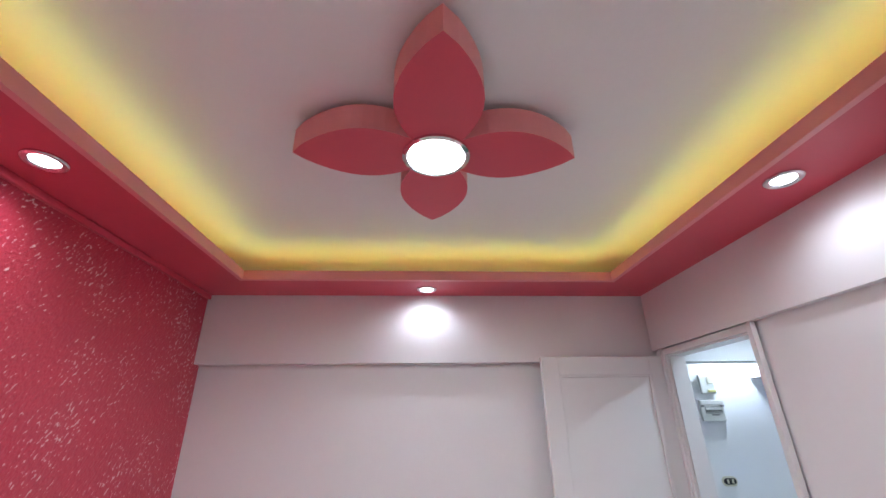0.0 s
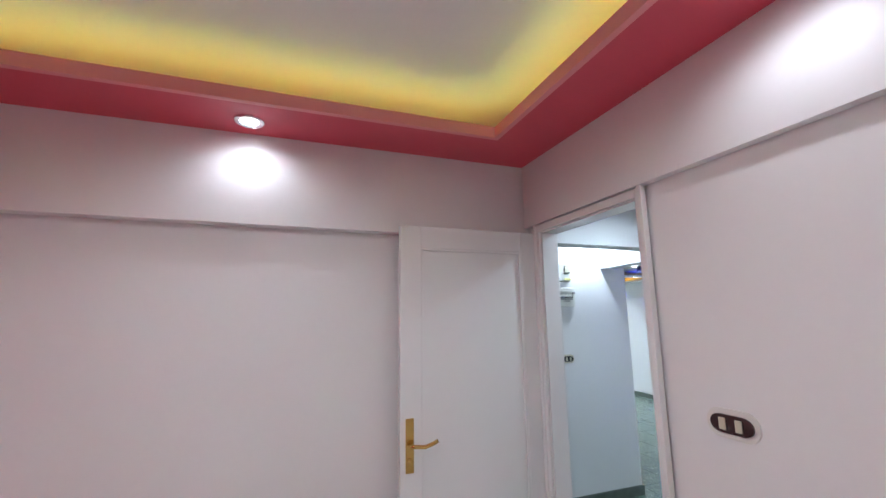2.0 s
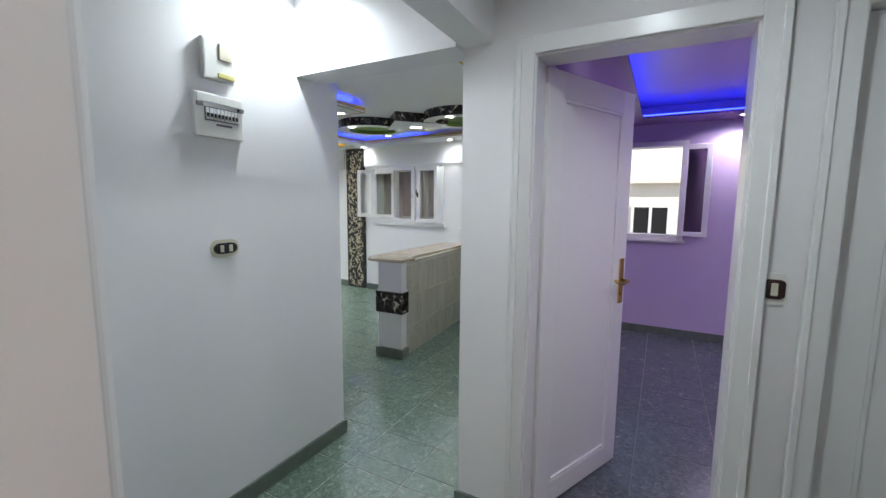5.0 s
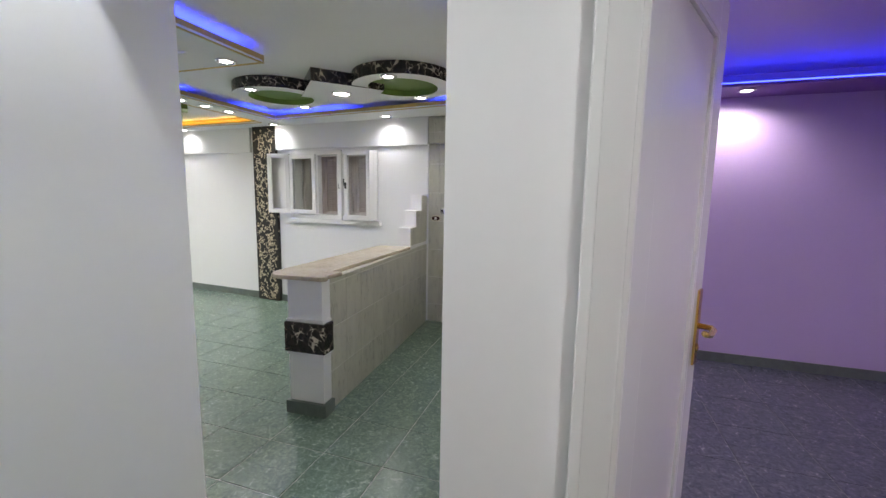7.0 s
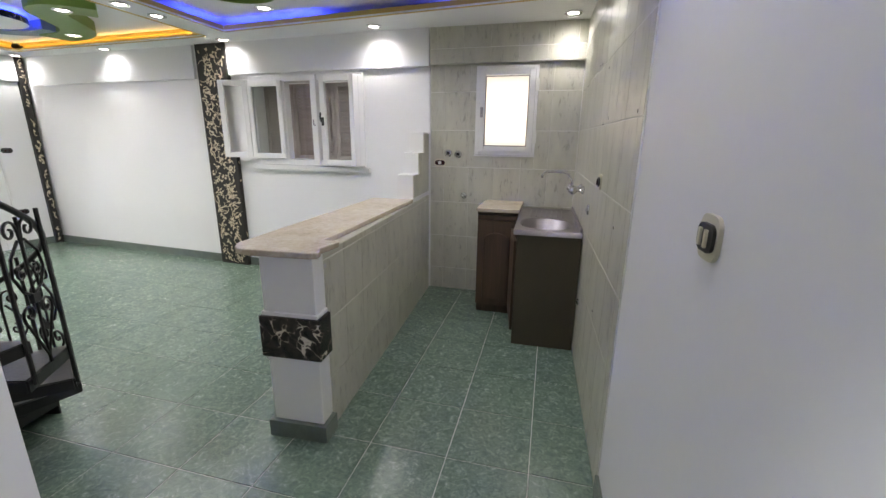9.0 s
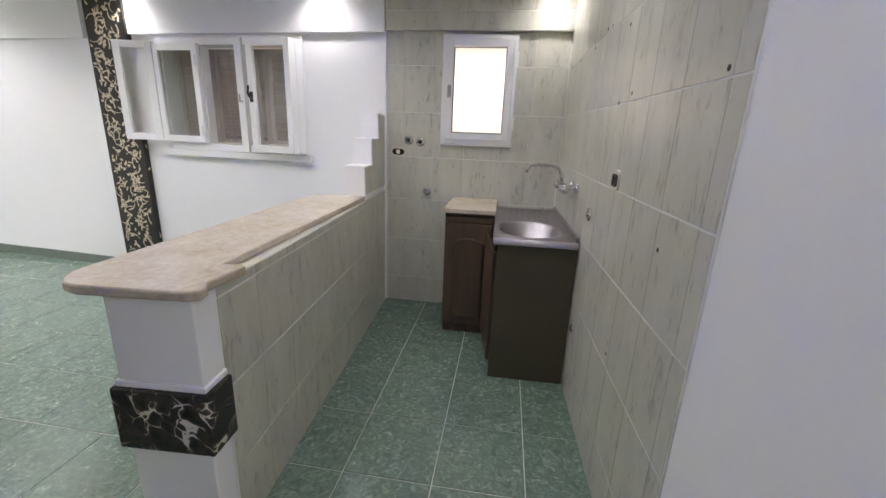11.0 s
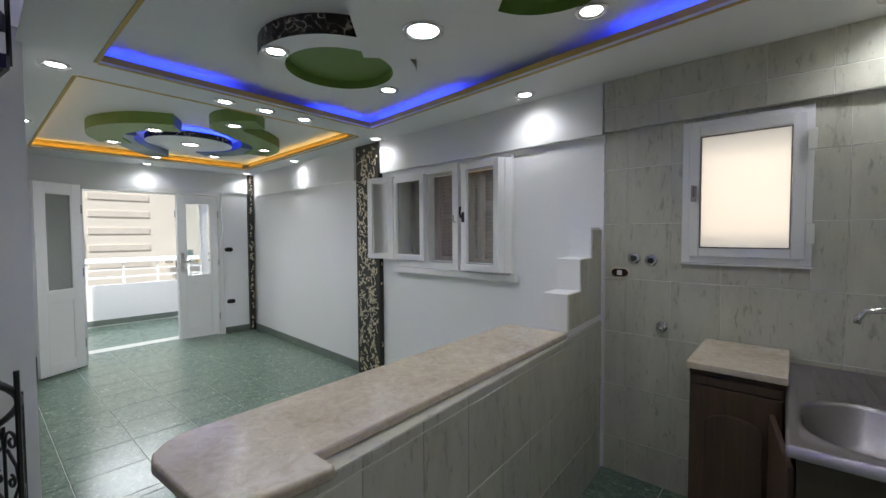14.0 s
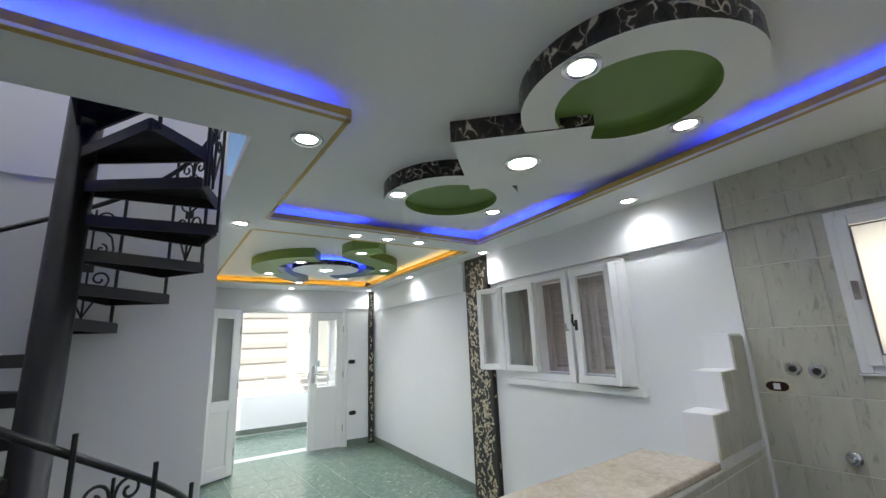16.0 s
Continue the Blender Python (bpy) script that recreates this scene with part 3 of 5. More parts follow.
structure("cove_moulding_far", bm, OCHRE, "stepped ochre moulding of the far ceiling recess", "trim")
lit = (((be(BS), BS), (be(4.75), 4.75)), ((be(5.8), 5.8), (be(BN), BN)), ((be(BN), BN), (6.4, BN)), ((5.75, BN), (BI, BN)), ((BI - 0.12, BM), (BW, BM)), ((BW, BM), (BW, BS)), ((BW, BS), (5.2, BS)), ((6.1, BS), (be(BS), BS)))
led_strip("glowing blue light strip hidden in the ceiling recess", LED_BLUE, [lambda b, s=s: strip_box(b, s[0], s[1], 0.05, 0.08, SOFF + 0.014, SOFF + 0.026) for s in lit])
led_strip("glowing amber light strip hidden in the ceiling recess", LED_AMBER, [lambda b, s=s: strip_box(b, s[0], s[1], 0.024, 0.042, SOFF + 0.014, SOFF + 0.024) for s in zip(YELLOW_EDGE[:3], YELLOW_EDGE[1:])])


def circle(cx, cy, r, n=48, a0=0.0, a1=360.0):
    m = n if a1 - a0 >= 360 else n + 1
    return [(cx + r * math.cos(radians(a0 + (a1 - a0) * i / n)), cy + r * math.sin(radians(a0 + (a1 - a0) * i / n))) for i in range(m)]


def ring(bm, cx, cy, r0, r1, z0, z1, a0=0.0, a1=360.0, n=48, outer_mat=0, inner_mat=0, flat_mat=0):
    """A flat ring or arc with thickness."""
    closed = a1 - a0 >= 360
    inner, outer = circle(cx, cy, r0, n, a0, a1), circle(cx, cy, r1, n, a0, a1)
    layers = [[bm.verts.new((x, y, z)) for x, y in line] for line in (inner, outer) for z in (z0, z1)]
    il, ih, ol, oh = layers
    k = len(il)
    for i in range(k if closed else k - 1):
        j = (i + 1) % k
        for verts, mt in (((ol[i], ol[j], oh[j], oh[i]), outer_mat), ((il[j], il[i], ih[i], ih[j]), inner_mat), ((il[i], il[j], ol[j], ol[i]), flat_mat), ((ih[j], ih[i], oh[i], oh[j]), flat_mat)):
            bm.faces.new(verts).material_index = mt
    if not closed:
        bm.faces.new((il[0], ol[0], oh[0], ih[0])).material_index = outer_mat
        bm.faces.new((il[-1], ih[-1], oh[-1], ol[-1])).material_index = outer_mat
    return bm


# ceiling ornament: two discs and a diamond, white below, black marble sides, green bowls
orn = thing("ceiling_ornament", pose(5.94, 5.32, LCEIL), "white plaster ceiling ornament with green bowls and black marble sides", "ceiling ornament")
for cx, cy, name in ((-0.01, -0.57, "disc"), (0.03, 0.63, "disc")):
    bm = bmesh.new()
    ring(bm, cx, cy, 0.275, 0.4, SOFF - LCEIL, 0.0, outer_mat=1, inner_mat=2)
    part(name, bm, (CEIL, MARBLE, GREEN), orn)
    bm = bmesh.new()
    prism(bm, circle(cx, cy, 0.275), SOFF - LCEIL + 0.045, SOFF - LCEIL + 0.05)
    part("bowl", bm, GREEN, orn, "smooth green painted bowl")
bm = bmesh.new()
prism(bm, [(-0.415, 0), (0, -0.40), (0.415, 0), (0, 0.40)], SOFF - LCEIL - 0.006, 0.0, side_mat=1)
part("diamond", bm, (CEIL, MARBLE), orn, "white diamond panel with marble sides")

# far ceiling ornament: marble-edged disc inside a pinwheel of green and blue ribbons
def ribbon(bm, line, width, z0, z1, steps=5):
    """A flat band of constant width along a smoothed line."""
    pts = [Vector((x, y, 0)) for x, y in line]
    fine = []
    for i in range(len(pts) - 1):
        p0, p1, p2, p3 = pts[max(i - 1, 0)], pts[i], pts[i + 1], pts[min(i + 2, len(pts) - 1)]
        for k in range(steps):
            t = k / steps
            fine.append(0.5 * (2 * p1 + (p2 - p0) * t + (2 * p0 - 5 * p1 + 4 * p2 - p3) * t * t + (3 * p1 - p0 - 3 * p2 + p3) * t ** 3))
    fine.append(pts[-1])
    left, right = [], []
    for i, p in enumerate(fine):
        d = (fine[min(i + 1, len(fine) - 1)] - fine[max(i - 1, 0)]).normalized()
        n = Vector((-d.y, d.x, 0)) * width / 2
        left.append(p + n)
        right.append(p - n)
    rows = [[bm.verts.new((q.x, q.y, z)) for q in side] for side in (left, right) for z in (z0, z1)]
    ll, lh, rl, rh = rows
    for i in range(len(fine) - 1):
        for f in ((rl[i], ll[i], ll[i + 1], rl[i + 1]), (lh[i], rh[i], rh[i + 1], lh[i + 1]), (ll[i], lh[i], lh[i + 1], ll[i + 1]), (rl[i + 1], rh[i + 1], rh[i], rl[i])):
            bm.faces.new(f)
    bm.faces.new((ll[0], rl[0], rh[0], lh[0]))
    bm.faces.new((rl[-1], ll[-1], lh[-1], rh[-1]))
    return bm


orn2 = thing("ceiling_ornament", pose(6.08, 8.55, LCEIL), "round plaster ceiling ornament with green and blue arcs", "ceiling ornament")
bm = bmesh.new()
ring(bm, 0, 0, 0.02, 0.36, SOFF - LCEIL + 0.008, -0.03, outer_mat=1)
part("disc", bm, (CEIL, MARBLE), orn2)
for line, mt, dz in (
    ([(-0.28, -0.6), (-0.5, -0.45), (-0.64, -0.15), (-0.62, 0.15), (-0.5, 0.4)], GREEN, 0.0),
    ([(0.12, -1.2), (-0.02, -1.06), (0.0, -0.86), (0.2, -0.7), (0.47, -0.5), (0.62, -0.25), (0.66, 0.05)], GREEN, 0.0),
    ([(-0.53, 0.0), (-0.5, 0.2), (-0.36, 0.5), (-0.2, 0.75), (0.0, 1.0)], GREY_BLUE, 0.012),
    ([(0.5, -0.2), (0.52, 0.05), (0.44, 0.3), (0.26, 0.5)], GREY_BLUE, 0.012),
):
    bm = bmesh.new()
    ribbon(bm, line, 0.25 if mt is GREEN else 0.2, SOFF - LCEIL + dz, 0.0)
    part("arc", bm, mt, orn2)
bm = bmesh.new()
ring(bm, 0, 0, 0.3, 0.33, -0.029, -0.018)
part("light_ring", bm, LED_BLUE, orn2, "glowing blue ring light")

# rose flower lamp
fl = thing("flower_ceiling_lamp", pose(0.483, 1.876, R_CEIL), "rose plaster flower with four petals round a glowing lamp", "ceiling lamp")
for k in range(4):
    bm = bmesh.new()
    half, L0, L1, w = [], 0.06, 0.495, 0.135
    for i in range(13):
        s = i / 12
        half.append((L0 + (L1 - L0) * s, w * math.sin(math.pi * (0.14 + 0.86 * s)) ** 0.8 if s < 1 else 0.0))
    outline = [(x, -y) for x, y in half] + [(x, y) for x, y in half[-2::-1]]
    prism(bm, outline, -0.125, -0.028, m=pose(0, 0, 0, 0, 0, 90 * k), side_mat=1)
    part("petal", bm, (ROSE, ROSE_LIGHT), fl)
bm = bmesh.new()
lathe(bm, [(0.118, -0.126), (0.118, -0.136), (0.108, -0.142), (0.1, -0.138)], 36)
part("rim", bm, CHROME, fl, "thin silvery rim")
bm = bmesh.new()
lathe(bm, [(0.09, 0.0), (0.09, -0.12), (0.01, -0.122)], 24)
part("hub", bm, ROSE, fl)
bm = bmesh.new()
lathe(bm, [(0.1, -0.13), (0.1, -0.139), (0.06, -0.143), (0.01, -0.144)], 36)
part("lens", bm, LAMP_ON, fl, "glowing white lens")


def lamp(name, x, y, z, watts, color=(1.0, 0.95, 0.92), radius=0.035, parent=None, size=165, blend=0.7):
    data = bpy.data.lights.new(name, "SPOT")
    data.energy, data.color, data.shadow_soft_size = watts, color, radius
    data.spot_size, data.spot_blend = radians(size), blend
    ob = new(name, data)
    ob.location = (x, y, z)
    ob.parent = parent
    return ob


lamp("flower_bulb", 0, 0, -0.16, 50, radius=0.09, parent=fl, size=175)


def downlight(m, label, group, watts, r=0.05, color=(0.93, 0.97, 1.0), size=165, blend=0.7):
    d = thing("downlight", m, label, "downlight", group)
    bm = bmesh.new()
    lathe(bm, [(r + 0.014, 0.0), (r + 0.013, -0.006), (r + 0.006, -0.01), (r - 0.006, -0.008), (r - 0.009, -0.002)], 28)
    part("rim", bm, CHROME, d, smooth=True)
    bm = bmesh.new()
    lathe(bm, [(r - 0.009, -0.001), (r - 0.01, -0.004), (0.6 * r, -0.0075), (0.01, -0.008)], 24)
    part("lens", bm, LAMP_ON, d)
    lamp("bulb", 0, 0, -0.03, watts, color, parent=d, size=size, blend=blend)
    return d


first = downlight(pose(-0.778, 1.85, R_SOFF), "round lit downlight in the rose soffit", "rose room downlights", 4.2, color=(1.0, 0.95, 0.95))
for x, y in ((1.735, 1.88), (0.469, 3.205), (0.469, 0.52)):
    copy_thing(first, pose(x, y, R_SOFF))
first = downlight(pose(5.01, 5.59, SOFF), "round lit downlight in the white soffit", "living room downlights", 11.0, size=158, blend=1.0)
for x, y in ((4.97, 6.95), (4.94, 8.49), (5.77, 6.93), (6.04, 6.93), (6.33, 6.93), (7.1, 7.02), (7.2, 8.62), (7.27, 10.05), (6.1, 10.1), (6.95, 5.41), (6.9, 3.84), (5.65, 3.83), (4.4, 3.82)):
    copy_thing(first, pose(x, y, SOFF))
for x, y in ((5.6, 4.72), (6.265, 4.73), (5.63, 5.98), (6.33, 5.98)):
    copy_thing(first, pose(x, y, SOFF))
for x, y in ((5.55, 8.9), (5.68, 8.12), (6.04, 9.5), (6.46, 9.0), (6.67, 8.27), (6.06, 7.5)):
    copy_thing(first, pose(x, y, SOFF))
big = downlight(pose(5.94, 5.32, SOFF - 0.006), "large lit downlight in the diamond panel", "ornament lamps", 9, r=0.075)
copy_thing(big, pose(6.08, 8.55, SOFF + 0.008))
downlight(pose(3.3, 4.365, 2.45), "lit downlight in the passage ceiling", "passage downlights", 37, color=(0.86, 0.95, 1.0))
downlight(pose(2.65, 2.9, 2.45), "lit downlight in the vestibule ceiling", "passage downlights", 26, color=(0.86, 0.96, 1.0))
first = downlight(pose(6.68, 2.2, 2.27), "lit downlight in the violet soffit", "lilac room downlights", 24, color=(1.0, 0.93, 1.0))
# unseen copies, added only to brighten the lilac room
for x, y in ((5.2, 3.25), (5.2, 0.55), (3.85, 2.0)):
    copy_thing(first, pose(x, y, 2.27))

# ---------------- doors ----------------


def door_frame(name, m, w, h, depth, label, mat=None, trim=0.06):
    """Frame round an opening of w x h: opening from x = 0 to w, wall from y = 0 to depth."""
    d = thing(name, m, label, "door frame", kind="structure")
    mat = mat or GLOSS
    bm = bmesh.new()
    box(bm, -0.02, -0.012, 0, 0.012, depth + 0.012, h + 0.02)
    part("jamb", bm, mat, d)
    bm = bmesh.new()
    box(bm, w - 0.012, -0.012, 0, w + 0.02, depth + 0.012, h + 0.02)
    part("jamb", bm, mat, d)
    bm = bmesh.new()
    box(bm, 0.012, -0.012, h - 0.012, w - 0.012, depth + 0.012, h + 0.02)
    part("head", bm, mat, d)
    for y0, y1 in ((-0.024, -0.013), (depth + 0.013, depth + 0.03)):
        out, inn = (y0, y0 + 0.008) if y0 < 0 else (y1 - 0.008, y1)
        bm = bmesh.new()
        box(bm, -trim, y0, 0, 0.004, y1, h + trim, 0.004)
        box(bm, -trim - 0.004, min(y0, y0 - 0.006) if y0 < 0 else y0, 0, -trim + 0.016, y1 if y0 < 0 else y1 + 0.01, h + trim + 0.004, 0.003)
        part("architrave", bm, mat, d)
        bm = bmesh.new()
        box(bm, w - 0.004, y0, 0, w + trim, y1, h + trim, 0.004)
        box(bm, w + trim - 0.016, y0 - 0.01 if y0 < 0 else y0, 0, w + trim + 0.004, y1 if y0 < 0 else y1 + 0.01, h + trim + 0.004, 0.003)
        part("architrave", bm, mat, d)
        bm = bmesh.new()
        box(bm, 0.004, y0, h - 0.004, w - 0.004, y1, h + trim, 0.004)
        part("architrave", bm, mat, d)
    return d


def lever(parent, x, y, z, side, into, mat):
    """Backplate and lever handle on a leaf's face; into: direction of the lever along x; side: -1 front, 1 back."""
    bm = boxed(x - 0.02, min(y, y + side * 0.008), z - 0.125, x + 0.02, max(y, y + side * 0.008), z + 0.115, 0.003)
    lathe(bm, [(0.012, 0), (0.012, 0.012), (0.004, 0.014)], 12, Matrix.Translation((x, y, z - 0.07)) @ pose(0, 0, 0, 90 * -side if side > 0 else 90))
    h = part("handle", bm, mat, parent, "brass lever handle on a long plate" if mat is BRASS else "")
    bm = bmesh.new()
    tube(bm, [(x, y, z), (x, y + side * 0.045, z), (x + into * 0.02, y + side * 0.052, z), (x + into * 0.06, y + side * 0.05, z - 0.006), (x + into * 0.1, y + side * 0.048, z + 0.004), (x + into * 0.125, y + side * 0.046, z + 0.014)], 0.009, 10)
    part("lever", bm, mat, h, smooth=True)
    return h


def panel_leaf(name, m, w, h, label, handle_mat, glazed=False, mat=None, pane=None):
    """A leaf from x = 0 (hinge) to w, thickness 0.04 about y = 0, with a recessed long panel or glass over a panel."""
    mat = mat or GLOSS
    d = thing(name, m, label, "door")
    s, t = 0.105, 0.02
    parts = []
    mid = 0.78
    spans = [(0.11, h - 0.11)] if not glazed else [(0.11, mid - 0.05), (mid + 0.05, h - 0.1)]
    if glazed:
        s = 0.085
    for x0, z0, x1, z1, n in ((0, 0, s, h, "stile"), (w - s, 0, w, h, "stile"), (s, 0, w - s, spans[0][0], "rail"), (s, spans[-1][1], w - s, h, "rail")):
        part(n, boxed(x0, -t, z0, x1, t, z1, 0.003), mat, d)
    if glazed:
        part("rail", boxed(s, -t, spans[0][1], w - s, t, spans[1][0], 0.003), mat, d)
    for i, (a, b) in enumerate(spans):
        bm = bmesh.new()
        for q in (-1, 1):
            y0, y1 = (-t + 0.001, -t + 0.012) if q < 0 else (t - 0.012, t - 0.001)
            for x0, z0, x1, z1 in ((s, a, s + 0.014, b), (w - s - 0.014, a, w - s, b), (s + 0.014, a, w - s - 0.014, a + 0.014), (s + 0.014, b - 0.014, w - s - 0.014, b)):
                box(bm, x0, y0, z0, x1, y1, z1, 0.003)
        part("beading", bm, mat, d)
        if glazed and i == 1:
            part("pane", boxed(s, -0.003, a, w - s, 0.003, b), pane or GLASS, d, "glass pane with the dim reflection put into its grey tint" if pane else "clear glass pane").visible_shadow = False
        else:
            part("panel", boxed(s, -0.009, a, w - s, 0.009, b), mat, d)
    z = 1.03
    if handle_mat:
        for side in (-1, 1):
            lever(d, w - 0.045, side * t, z, side, -1, handle_mat)
    for z in (0.25, 1.0, h - 0.25):
        bm = bmesh.new()
        lathe(bm, [(0.007, -0.045), (0.007, 0.045)], 10, pose(-0.004, 0.02, z))
        part("hinge", bm, STEEL, d)
    return d


TURN_Y = pose(0, 0, 0, 0, 0, 90)
door_frame("door_1", Matrix.Translation((VX0, D1Y0, 0)) @ TURN_Y, D1Y1 - D1Y0, 2.09, 0.07, "white gloss painted door frame", trim=0.034)
panel_leaf("room_door", pose(RX1 + 0.022, 3.285, 0.01, 0, 0, 180), 0.79, 2.075, "white gloss panelled door standing open against the wall", BRASS)
door_frame("door_2", Matrix.Translation((PX + 0.11, D2Y0, 0)) @ TURN_Y, D2Y1 - D2Y0, 2.01, 0.11, "white gloss painted door frame")
panel_leaf("lilac_room_door", pose(PX + 0.125, D2Y1 - 0.012, 0.01, 0, 0, -24), 0.69, 1.985, "white gloss panelled door standing half open into the lilac room", BRASS)

door_frame("door_4", Matrix.Translation((PX + 0.11, 1.62, 0)) @ TURN_Y, 0.74, 2.01, 0.11, "white gloss painted door frame")
panel_leaf("bathroom_door", pose(PX + 0.06, 2.345, 0.01, 0, 0, -90), 0.71, 1.985, "white gloss panelled door standing closed", STEEL)

# balcony double door
bf = door_frame("door_3", EAST @ Matrix.Translation((BX0, NLY, 0)), BX1 - BX0, BZ1, 0.2, "white painted balcony door frame")
panel_leaf("balcony_door", EAST @ Matrix.Translation((BX1 - 0.012, NLY - 0.03, 0.02)) @ pose(0, 0, 0, 0, 0, 176), 0.47, 1.91, "white balcony door leaf with a tall glass pane standing closed", CHROME, True)
panel_leaf("balcony_door", EAST @ Matrix.Translation((BX1 - 0.49, NLY + 0.02, 0.02)) @ pose(0, 0, 0, 0, 0, 14), 0.4, 1.91, "white balcony door leaf folded back onto the balcony", None, True)
panel_leaf("balcony_door", EAST @ Matrix.Translation((BX0 + 0.012, NLY - 0.03, 0.02)) @ pose(0, 0, 0, 0, 0, -90), 0.46, 1.91, "white balcony door leaf swung into the room", None, True, pane=GREY_GLASS)
panel_leaf("balcony_door", EAST @ Matrix.Translation((BX0 + 0.0, NLY - 0.52, 0.02)) @ pose(0, 0, 0, 0, 0, -147), 0.42, 1.91, "white balcony door leaf with a tall glass pane folded open", None, True, pane=GREY_GLASS)

# ---------------- bar, pier, kitchen ----------------
BAR = pose(4.94, 4.85, 0, 0, 0, 3.2)              # +x along the kitchen face towards the outer wall
bar = thing("bar_counter", BAR, "tiled half-height bar with a beige stone top and a white pier", "bar counter")
part("pier", boxed(0.0, 0.0, SK, 0.09, 0.25, 0.89, 0.006), GLOSS, bar, "white painted pier")
part("plinth", boxed(-0.02, -0.02, 0.0, 0.098, 0.27, SK, 0.003), SKIRT, bar, "green tile plinth")
part("marble_band", boxed(-0.018, -0.018, 0.42, 0.097, 0.268, 0.615, 0.004), MARBLE, bar, "black veined marble band")
part("band_edge", boxed(-0.008, -0.008, 0.4, 0.095, 0.258, 0.419, 0.004), GLOSS, bar)
part("band_edge", boxed(-0.008, -0.008, 0.616, 0.095, 0.258, 0.635, 0.004), GLOSS, bar)
part("body", boxed(0.09, 0.012, 0, 2.15, 0.14, 0.888), WHITE, bar)
bm = bmesh.new()
o = [(-0.02, 0.0), (0.0, -0.03), (0.03, -0.025), (0.06, -0.005), (0.2, -0.03), (0.213, -0.02), (0.213, 0.05), (1.625, 0.008), (1.625, 0.345), (0.09, 0.40)] + [(0.06, 0.395), (0.02, 0.375), (-0.01, 0.345), (-0.025, 0.3)]
prism(bm, o, 0.89, 0.92)
top = part("stone_top", bm, STONE, bar, "polished beige stone top")
bv = top.modifiers.new("edge", "BEVEL")
bv.width, bv.segments = 0.008, 3
part("ledge", boxed(0.215, 0.0015, 0.8885, 2.14, 0.07, 0.8896), KTILE, bar)
for x0, z1 in ((1.63, 1.105), (1.801, 1.27), (1.972, 1.435)):
    part("end_step", boxed(x0, 0.012, 0.89, x0 + 0.17, 0.14, z1, 0.003), WHITE, bar, "white step rising to the wall")

# kitchen units
ku = thing("sink_unit", pose(6.15, 3.69, 0, 0, 0, 1.0), "dark brown sink unit with a dented steel sink top", "kitchen unit")
part("side_panel", boxed(0, 0, 0, 0.018, 0.405, 0.795, 0.002), BROWN_PANEL, ku, "plain brown side panel")
part("side_panel", boxed(0.90, 0, 0, 0.918, 0.405, 0.795, 0.002), BROWN_PANEL, ku)
part("back_panel", boxed(0.018, 0.0, 0.02, 0.90, 0.012, 0.795), BROWN_PANEL, ku)
part("bottom", boxed(0.018, 0.012, 0.08, 0.90, 0.385, 0.1), BROWN_PANEL, ku)
part("plinth", boxed(0.018, 0.35, 0.0, 0.90, 0.37, 0.08), BROWN, ku)
sd = part("door", boxed(0.0, -0.009, 0.0, 0.42, 0.009, 0.64, 0.003), BROWN, ku, "brown door standing ajar")
sd.matrix_local = pose(0.03, 0.416, 0.09, 0, 0, 7)
part("rail", boxed(0.018, 0.385, 0.74, 0.44, 0.405, 0.795), BROWN, ku)
bm = bmesh.new()
sx0, sx1, sy0, sy1, sz = -0.02, 0.93, 0.0, 0.43, 0.815
bx0, bx1, by0, by1 = 0.06, 0.47, 0.06, 0.39


def loop(bm, x0, y0, x1, y1, z, r, n=6):
    out = []
    for cx, cy, a0 in ((x1 - r, y1 - r, 0), (x0 + r, y1 - r, 90), (x0 + r, y0 + r, 180), (x1 - r, y0 + r, 270)):
        for i in range(n):
            a = radians(a0 + 90 * i / (n - 1))
            out.append(bm.verts.new((cx + r * math.cos(a), cy + r * math.sin(a), z)))
    return out


loops = [loop(bm, sx0, sy0, sx1, sy1, sz - 0.03, 0.006), loop(bm, sx0, sy0, sx1, sy1, sz, 0.006), loop(bm, sx0 + 0.012, sy0 + 0.012, sx1 - 0.012, sy1 - 0.012, sz + 0.004, 0.006), loop(bm, sx0 + 0.03, sy0 + 0.03, sx1 - 0.03, sy1 - 0.03, sz - 0.004, 0.01), loop(bm, bx0 - 0.022, by0 - 0.022, bx1 + 0.022, by1 + 0.022, sz - 0.004, 0.17), loop(bm, bx0 - 0.012, by0 - 0.012, bx1 + 0.012, by1 + 0.012, sz + 0.001, 0.165), loop(bm, bx0, by0, bx1, by1, sz - 0.012, 0.16), loop(bm, bx0 + 0.02, by0 + 0.02, bx1 - 0.02, by1 - 0.02, sz - 0.13, 0.14), loop(bm, bx0 + 0.08, by0 + 0.06, bx1 - 0.08, by1 - 0.06, sz - 0.155, 0.06)]
for a, b in zip(loops, loops[1:]):
    for i in range(len(a)):
        bm.faces.new((a[i], a[(i + 1) % len(a)], b[(i + 1) % len(b)], b[i]))
bm.faces.new(loops[-1])
for e in bm.edges:
    if e.is_manifold and e.calc_face_angle() > 0.6:
        e.smooth = False
part("sink_top", bm, STEEL, ku, "brushed steel sink and drainer", smooth=True)

part("upstand", boxed(sx0 + 0.01, 0.002, sz, sx1 - 0.01, 0.016, sz + 0.03, 0.004), STEEL, ku)
for i in range(7):
    part("drainer_rib", boxed(0.54, 0.09 + 0.04 * i, sz - 0.006, 0.86, 0.102 + 0.04 * i, sz - 0.0005, 0.002), STEEL, ku)

